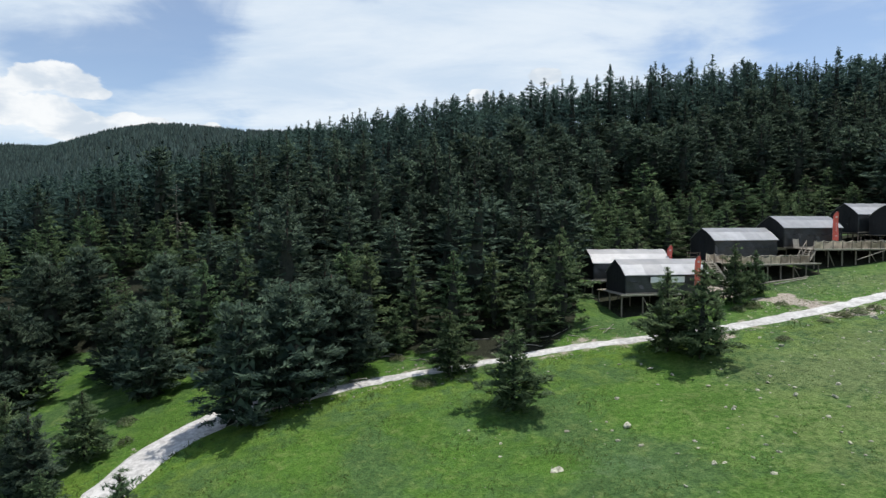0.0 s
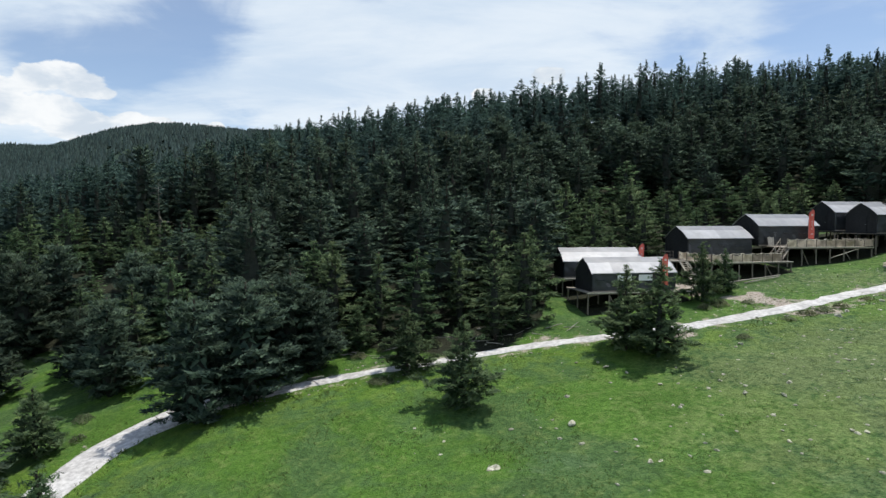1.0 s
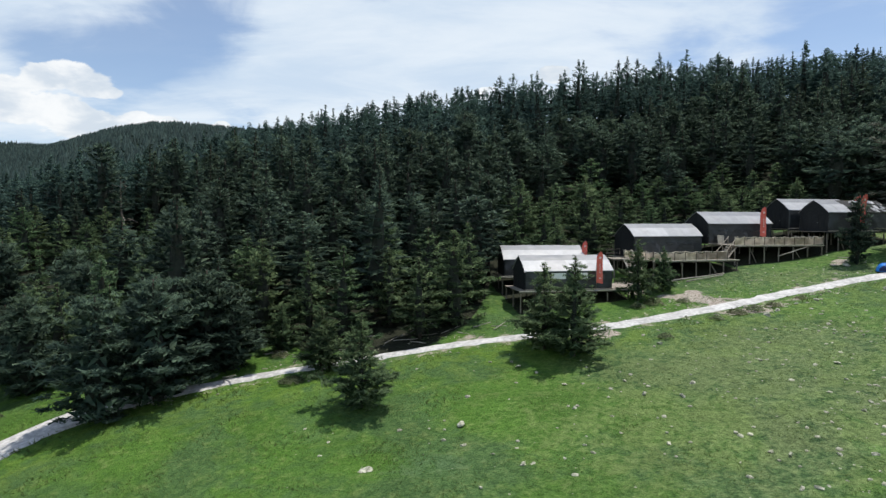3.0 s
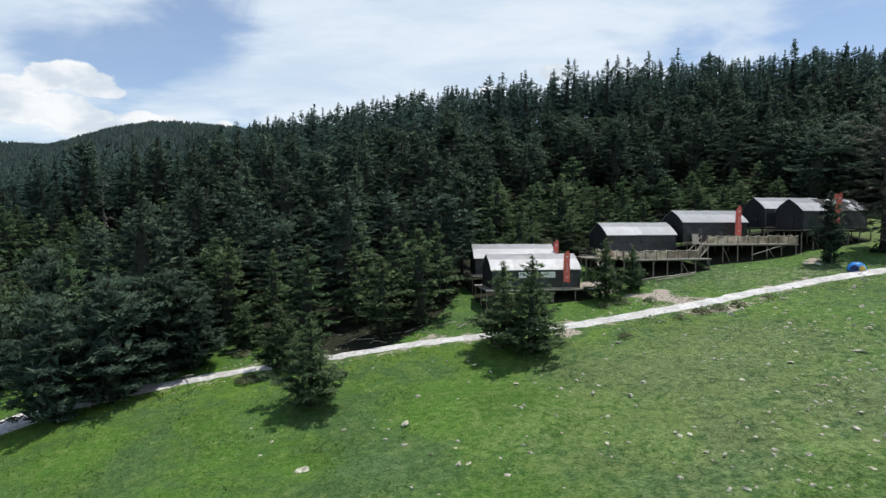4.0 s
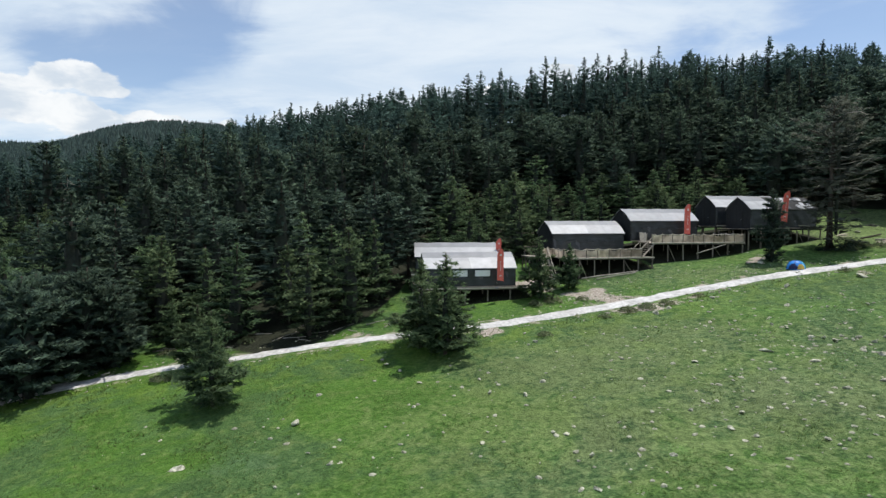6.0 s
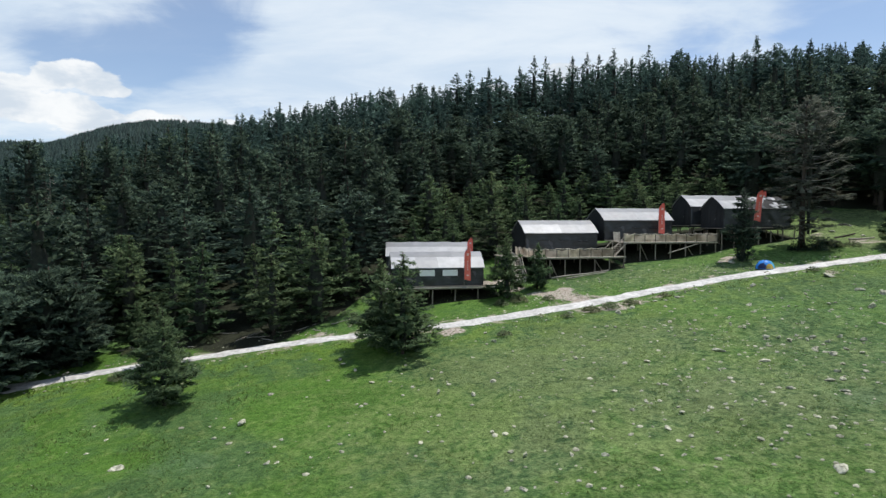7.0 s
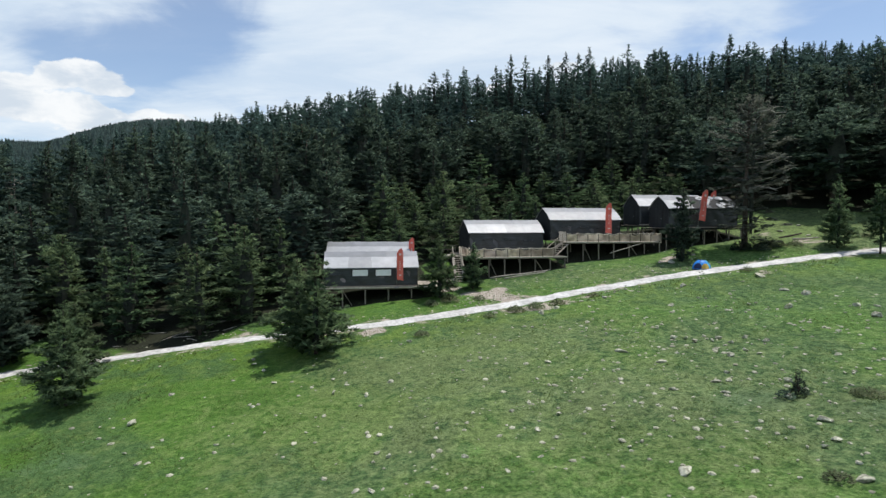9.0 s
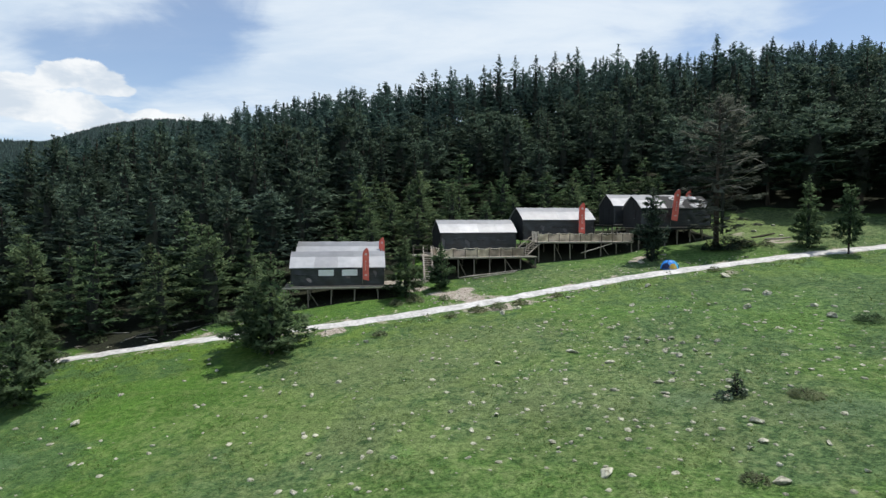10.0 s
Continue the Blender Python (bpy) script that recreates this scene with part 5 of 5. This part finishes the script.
def log(x, y, turn, length, r, label, lift=0.0, slope=0.0, material=None, name="fallen_log"):
    """A bare trunk lying on the ground."""
    rng = np.random.default_rng(int(abs(x * 7 + y)))
    c, s = math.cos(radians(turn)), math.sin(radians(turn))
    pts = []
    for i in range(6):
        t = i / 5 * length
        px, py = x + c * t, y + s * t
        pts.append((px - x, py - y, gz1(px, py) - gz1(x, y) + r * 0.8 + lift + slope * t + rng.normal(0, 0.015)))
    v, f = tube(pts, [r * (1 - 0.08 * i) for i in range(6)], 7)
    ob = new(name, mesh_of(name, v, f, material or M_DEADWOOD, True))
    ob.location = (x, y, gz1(x, y))
    tagged(ob, label, "log")


log(-7.6, 47.9, -45, 2.3, 0.07, "thin bare fallen log leaning over the track's verge", 0.0, 0.28)
log(33.6, 62.9, 12, 6.2, 0.09, "long bare pole lying on the slope under the deck", 0.15, 0.0)
log(35.0, 62.5, 18, 4.6, 0.08, "bare pole lying on the slope under the deck", 0.1, 0.0)
log(46.8, 66.9, 8, 3.4, 0.06, "bare pole propped against the deck posts", 0.8, 0.18)
log(66.2, 69.6, 20, 3.2, 0.13, "broken dead trunk lying below the old pine", 0.0, 0.0, M_BARK)
log(67.0, 68.4, -8, 2.6, 0.10, "broken dead trunk lying below the old pine", 0.05, 0.0)
log(55.6, 66.2, 160, 2.4, 0.09, "bare log lying by the pine behind the tent")
brush = random.Random(33)
for k in range(20):
    bx = brush.uniform(-6.0, 15.5)
    by = float(np.interp(bx, (-6, 0, 9, 16), (51.0, 51.4, 52.6, 53.2))) + brush.uniform(-0.6, 1.6)
    log(bx, by, brush.uniform(-50, 60), brush.uniform(0.9, 2.4), brush.uniform(0.025, 0.055), "thin bleached dead branch lying at the forest's edge", brush.uniform(0.0, 0.1), brush.uniform(-0.02, 0.12), name="dead_branch")
log(6.5, 55.5, 8, 3.6, 0.10, "bare fallen log at the forest's edge")
log(1.5, 54.6, -12, 2.8, 0.08, "bare fallen log at the forest's edge")


# ---- stones, shrubs, grass ----
def stone_mesh(seed, flat=0.55):
    """An angular broken stone: the hull of scattered points, its edges worn."""
    rng = np.random.default_rng(seed)
    bm = bmesh.new()
    for p in rng.normal(0, 1, (15, 3)):
        p = p / np.linalg.norm(p) * rng.uniform(0.38, 0.56)
        bm.verts.new((p[0] * 1.15, p[1] * 0.95, p[2] * flat))
    hull = bmesh.ops.convex_hull(bm, input=bm.verts[:])
    loose = [v for v in bm.verts if not v.link_faces]
    bmesh.ops.delete(bm, geom=loose, context="VERTS")
    bmesh.ops.bevel(bm, geom=bm.edges[:], offset=0.025, segments=1, affect="EDGES")
    me = bpy.data.meshes.new("stone")
    bm.to_mesh(me)
    bm.free()
    me.materials.append(M_STONE)
    return me


STONES = [stone_mesh(i, f) for i, f in enumerate((0.75, 0.6, 0.7, 0.55, 0.85, 0.65, 0.5, 0.8))]
# stones by their size: x, y, breadth
BIG = [
    (52.3, 64.1, 1.3), (57.5, 56.3, 1.13), (42.8, 38.7, 0.94), (41.1, 40.8, 0.9), (68, 73, 0.9), (59.3, 46, 0.89), (45.9, 24.8, 0.87), (55.2, 47.1, 0.87), (37.2, 50.9, 0.85), (6.2, 31.6, 0.85), (39.8, 26.3, 0.84), (58, 49.9, 0.84),
    (71, 74.5, 0.8), (11.4, 35.9, 0.78), (57.2, 51.6, 0.76), (51.2, 37.7, 0.7), (69.5, 70, 0.7), (44.7, 35.2, 0.69), (49.4, 41.8, 0.68), (59.2, 43.6, 0.68), (50.3, 55.5, 0.68), (43.1, 53.9, 0.64), (15.5, 38.6, 0.64), (36.7, 53.6, 0.63),
    (47.5, 50.2, 0.61), (38.6, 51.9, 0.61), (63.4, 44.9, 0.6),
]
SOME = [
    (52.7, 37.3, 0.57), (33.3, 33.5, 0.56), (47.4, 29.7, 0.56), (34.4, 47.7, 0.56), (14.3, 31, 0.56), (47.2, 38.8, 0.55), (26.7, 46.4, 0.55), (47.3, 32.4, 0.54), (60.5, 45.4, 0.53), (11.8, 39.7, 0.53), (45.1, 42.8, 0.52), (32.6, 27.4, 0.52),
    (48.2, 41.1, 0.51), (48.5, 39.5, 0.5), (34.4, 31.1, 0.5), (54.5, 33.1, 0.5), (33.5, 52, 0.5), (53.2, 65.3, 0.5), (46.7, 39.9, 0.49), (53, 35.1, 0.48), (42.1, 34.3, 0.48), (44.6, 33.6, 0.48), (47.8, 42, 0.45), (40.9, 32.5, 0.45),
    (24.9, 37.2, 0.45), (48.3, 34.4, 0.45), (45.9, 36.3, 0.45), (41, 53.3, 0.45), (54.6, 64.6, 0.45), (46.2, 41.9, 0.44), (50.3, 40.7, 0.44), (42.4, 25.8, 0.43), (41.3, 51.6, 0.43), (26.1, 26.8, 0.43), (26.8, 26.7, 0.43), (47.1, 48.4, 0.42),
    (22.9, 41.1, 0.42),
]
FEW = [
    (13.7, 45.5, 0.41), (54.9, 38.6, 0.41), (36.2, 40.2, 0.4), (52.8, 34, 0.4), (50.3, 44.7, 0.4), (40.3, 47.7, 0.4), (38.1, 29.3, 0.4), (29.3, 29.2, 0.4), (15.6, 44.3, 0.4), (30.8, 28.9, 0.4), (22.8, 37.9, 0.39), (50.8, 33.1, 0.38),
    (49.2, 27.2, 0.38), (21.1, 43.6, 0.38), (14.9, 30.8, 0.37), (34.5, 35.7, 0.36), (48.9, 38.7, 0.35), (44.3, 39.8, 0.35), (31.9, 41.6, 0.35), (22.3, 40.2, 0.35), (34.2, 28.4, 0.35), (31, 52.3, 0.35), (25.8, 32.2, 0.34), (35.7, 32.7, 0.33),
    (51.9, 45.7, 0.33), (43.6, 48.6, 0.33), (29.4, 32, 0.33), (44.5, 47.3, 0.32), (36.1, 47.5, 0.32), (35.5, 47.8, 0.32), (30.1, 26.2, 0.32), (31.5, 26.2, 0.32), (27.2, 29.6, 0.31), (38.2, 28.7, 0.3), (15.2, 41.4, 0.3), (38, 43.6, 0.29),
    (25.2, 42.5, 0.29), (42.3, 40.4, 0.28), (30.1, 27.5, 0.28), (27.3, 26.8, 0.24), (38.1, 33.2, 0.23), (38.9, 34.4, 0.23), (39.3, 38.1, 0.23), (38.3, 38.3, 0.23), (22.4, 32.9, 0.23), (37.1, 36.8, 0.22), (38.3, 36.1, 0.21),
]


def lay_stones():
    rng = random.Random(17)
    spots = list(BIG + SOME + FEW)
    while len(spots) < 280:
        # thickest on the stony rise, thinner elsewhere on the meadow and along the track
        k = rng.random()
        if k < 0.35:
            x, y = rng.gauss(46, 11), rng.gauss(34, 7)
        elif k < 0.66:
            x, y = rng.gauss(51, 7), rng.gauss(47, 5)
        elif k < 0.82:
            x, y = rng.uniform(2, 50), rng.uniform(23, 46)
        else:
            x = rng.uniform(22, 66)
            y = float(np.interp(x, *zip(*ROAD))) - rng.uniform(1.5, 4.0)
        if y < 21 or y > float(np.interp(x, *zip(*ROAD))) - 1.5 or x > 85:
            continue
        spots.append((x, y, 0.16 + 0.26 * rng.random() ** 1.5))
    for x, y, s in spots:
        ob = new("stone", STONES[rng.randrange(len(STONES))])
        h = s * rng.uniform(0.65, 1.05)
        ob.matrix_world = Matrix.Translation((x, y, gz1(x, y) + 0.05 * h)) @ Euler((rng.uniform(-0.2, 0.2), rng.uniform(-0.2, 0.2), rng.uniform(0, 6.28))).to_matrix().to_4x4() @ Matrix.Diagonal((s, s * rng.uniform(0.7, 1.0), h, 1))
        tagged(ob, "large pale limestone boulder half sunk in the grass" if s > 0.7 else "pale grey limestone lying in the meadow grass" if s > 0.4 else "small pale stone lying in short grass", "stone", "stones on the meadow")


lay_stones()


def scatter_pebbles():
    """Countless small stones over the stony rise and the verges."""
    rng = np.random.default_rng(44)
    n1, n2, n3, n4, n5 = 1100, 240, 700, 350, 260
    rx = rng.uniform(-22, 75, n3)
    ry = np.interp(rx, *zip(*ROAD[3:])) + rng.choice([-1, 1], n3) * (1.4 + rng.exponential(0.5, n3))
    x = np.concatenate([rng.normal(45, 12, n1), rng.uniform(0, 60, n2), rx, rng.normal(33, 2.0, n4), rng.normal(46, 7, n5)])
    y = np.concatenate([rng.normal(38, 9.0, n1), rng.uniform(22, 48, n2), ry, rng.normal(57.3, 1.2, n4), rng.normal(62, 2.2, n5)])
    s = 0.035 + 0.15 * rng.random(len(x)) ** 3
    s[n1 + n2:] *= 0.75
    ok = (y > 20) & (y < 75)
    x, y, s = x[ok], y[ok], s[ok]
    n = len(x)
    g = (1 + 5 ** 0.5) / 2
    ico = np.array([(-1, g, 0), (1, g, 0), (-1, -g, 0), (1, -g, 0), (0, -1, g), (0, 1, g), (0, -1, -g), (0, 1, -g), (g, 0, -1), (g, 0, 1), (-g, 0, -1), (-g, 0, 1)]) / 1.9
    v = ico[None] * s[:, None, None] * rng.uniform(0.7, 1.25, (n, 12, 1)) * np.array([1.2, 0.9, 0.6])
    a = rng.uniform(0, 6.28, n)
    c, d = np.cos(a)[:, None], np.sin(a)[:, None]
    w = np.stack([v[..., 0] * c - v[..., 1] * d + x[:, None], v[..., 0] * d + v[..., 1] * c + y[:, None], v[..., 2] + (gz(x, y) + relief(x, y) * 0.8)[:, None]], -1)
    faces = np.array([(0, 11, 5), (0, 5, 1), (0, 1, 7), (0, 7, 10), (0, 10, 11), (1, 5, 9), (5, 11, 4), (11, 10, 2), (10, 7, 6), (7, 1, 8), (3, 9, 4), (3, 4, 2), (3, 2, 6), (3, 6, 8), (3, 8, 9), (4, 9, 5), (2, 4, 11), (6, 2, 10), (8, 6, 7), (9, 8, 1)])
    allf = (np.arange(n)[:, None, None] * 12 + faces[None]).reshape(-1, 3)
    tagged(new("pebbles", mesh_of("pebbles", w.reshape(-1, 3), [tuple(f) for f in allf.tolist()], M_PEBBLE)), "scattered small pale stones in the grass", "stones", kind="stuff")


M_PEBBLE = surface("pale_pebbles", (0.24, 0.24, 0.17), (0.48, 0.47, 0.36), 6.0, 0.9, 0.3, 0.01, island=0.5)
scatter_pebbles()


def shrub(x, y, w, h, seed, label, upright=False, material=None):
    rng = np.random.default_rng(seed)
    ob = thing("shrub", pose(x, y, gz1(x, y)), label, "shrub")
    n = int((60 if not upright else 150) * w * max(w, 0.8))
    a, r = rng.uniform(0, 6.28, n), np.sqrt(rng.random(n)) * w / 2
    z = rng.random(n) * h * ((1 - (2 * r / w) ** 2) if not upright else (1 - 2 * r / w)) + 0.03
    at = np.stack([r * np.cos(a), r * np.sin(a), z], 1)
    way = np.stack([np.cos(a) * 0.5, np.sin(a) * 0.5, np.full(n, 0.5)], 1)
    tri, nor = tufts(rng, at, way, np.full(n, 0.16 if not upright else 0.15), 8, 0.34)
    part("leaves", soup("leaves", tri, 3, material or M_SHRUB, nor), ob)
    verts, faces = [], []
    for k in range(7):
        b = rng.uniform(0, 6.28)
        q = rng.uniform(0.3, 0.8) * w / 2
        v, f = tube([(0, 0, -0.05), (q * 0.5 * math.cos(b), q * 0.5 * math.sin(b), h * 0.4), (q * math.cos(b), q * math.sin(b), h * 0.75)], [0.025, 0.018, 0.006], 4)
        faces += [tuple(i + len(verts) for i in g) for g in f]
        verts += v
    part("stems", mesh_of("stems", verts, faces, M_BARK), ob)


shrub(47.9, 32.7, 0.9, 1.5, 1, "dark scrubby juniper shrub among the stones", True, M_NEEDLE)
shrub(47.1, 32.4, 0.9, 0.35, 2, "low dark juniper scrub beside a taller shrub", False, M_NEEDLE)
shrub(50.9, 31.8, 1.7, 0.30, 3, "low spreading green shrub on the stony grass")
shrub(45.0, 24.8, 1.0, 0.35, 4, "low green shrub beside a pale boulder")
for k, (x, y, w, h) in enumerate(((61.9, 66.0, 2.4, 1.5), (63.4, 66.6, 2.2, 1.2), (60.4, 66.4, 2.0, 1.3))):
    shrub(x, y, w, h, 60 + k, "dark green scrub below the old pine", False, M_NEEDLE)
shrub(60.7, 41.9, 2.0, 0.5, 5, "low spreading dark shrub on the meadow", False, M_YOUNG)
for k, (x, y, w, h) in enumerate(((27.6, 47.6, 1.2, 0.35), (35.2, 51.9, 1.6, 0.5), (37.0, 52.4, 1.5, 0.5), (38.9, 53.1, 1.3, 0.45), (33.0, 50.9, 1.2, 0.35), (42.2, 54.6, 1.0, 0.35), (57.5, 58.6, 1.2, 0.4), (-1.4, 45.6, 2.0, 0.3), (-4.0, 51.5, 1.4, 0.5), (-2.0, 52.3, 1.2, 0.6), (2.5, 52.3, 1.5, 0.5),
                                  (29.6, 56.4, 1.8, 0.7), (27.9, 55.8, 1.4, 0.5), (32.3, 56.3, 1.2, 0.4), (64.3, 66.8, 2.2, 0.8), (66.0, 66.2, 1.6, 0.6), (62.5, 66.0, 1.8, 0.7), (73.5, 66.5, 1.5, 0.5), (71.5, 69.0, 1.4, 0.5), (-24.5, 45.5, 1.6, 0.6), (-22.8, 42.0, 1.2, 0.5))):
    shrub(x, y, w, h, 20 + k, "low leafy green shrub beside the gravel track" if y < 60 else "low leafy green shrub on the upper grass")


def meadow_grass():
    """Grass tufts standing over the turf."""
    rng = np.random.default_rng(12)
    n = 60000
    x = rng.uniform(-24, 80, n)
    y = 20 + 45 * rng.random(n) ** 1.25
    gap = road_gap(x, y)
    keep = (gap > 1.5) & (y < forest_edge(x) - 0.5)
    x, y = x[keep], y[keep]
    clump = np.sin(0.9 * x + 1.3 * np.sin(0.6 * y)) + np.sin(1.1 * y - 0.5 * x + np.sin(0.8 * x))
    s = 0.06 + 0.028 * np.clip(clump, -1, 2) + 0.07 * rng.random(len(x)) ** 2
    s *= 1 + 0.3 * ((x < 12) & (y < 48))
    s = np.maximum(s, 0.05)
    # taller grass on the bank below the track
    side = (y < np.interp(x, *zip(*ROAD[3:]))) & (gap[keep] < 3.2)
    s = np.where(side & (rng.random(len(x)) < 0.7), s * 1.7, s)
    at = np.stack([x, y, gz(x, y) + relief(x, y) * np.clip((road_gap(x, y) - 1.2) / 2.0, 0, 1)], 1)
    way = np.repeat([[0, 0, 1.0]], len(x), 0)
    tri, nor = tufts(rng, at, way, s, 3, 0.22, 0.9, 0.4)
    tagged(new("meadow_grass", soup("meadow_grass", tri, 3, M_GRASS)), "short green grass tufts covering the meadow", "grass", kind="stuff")


meadow_grass()
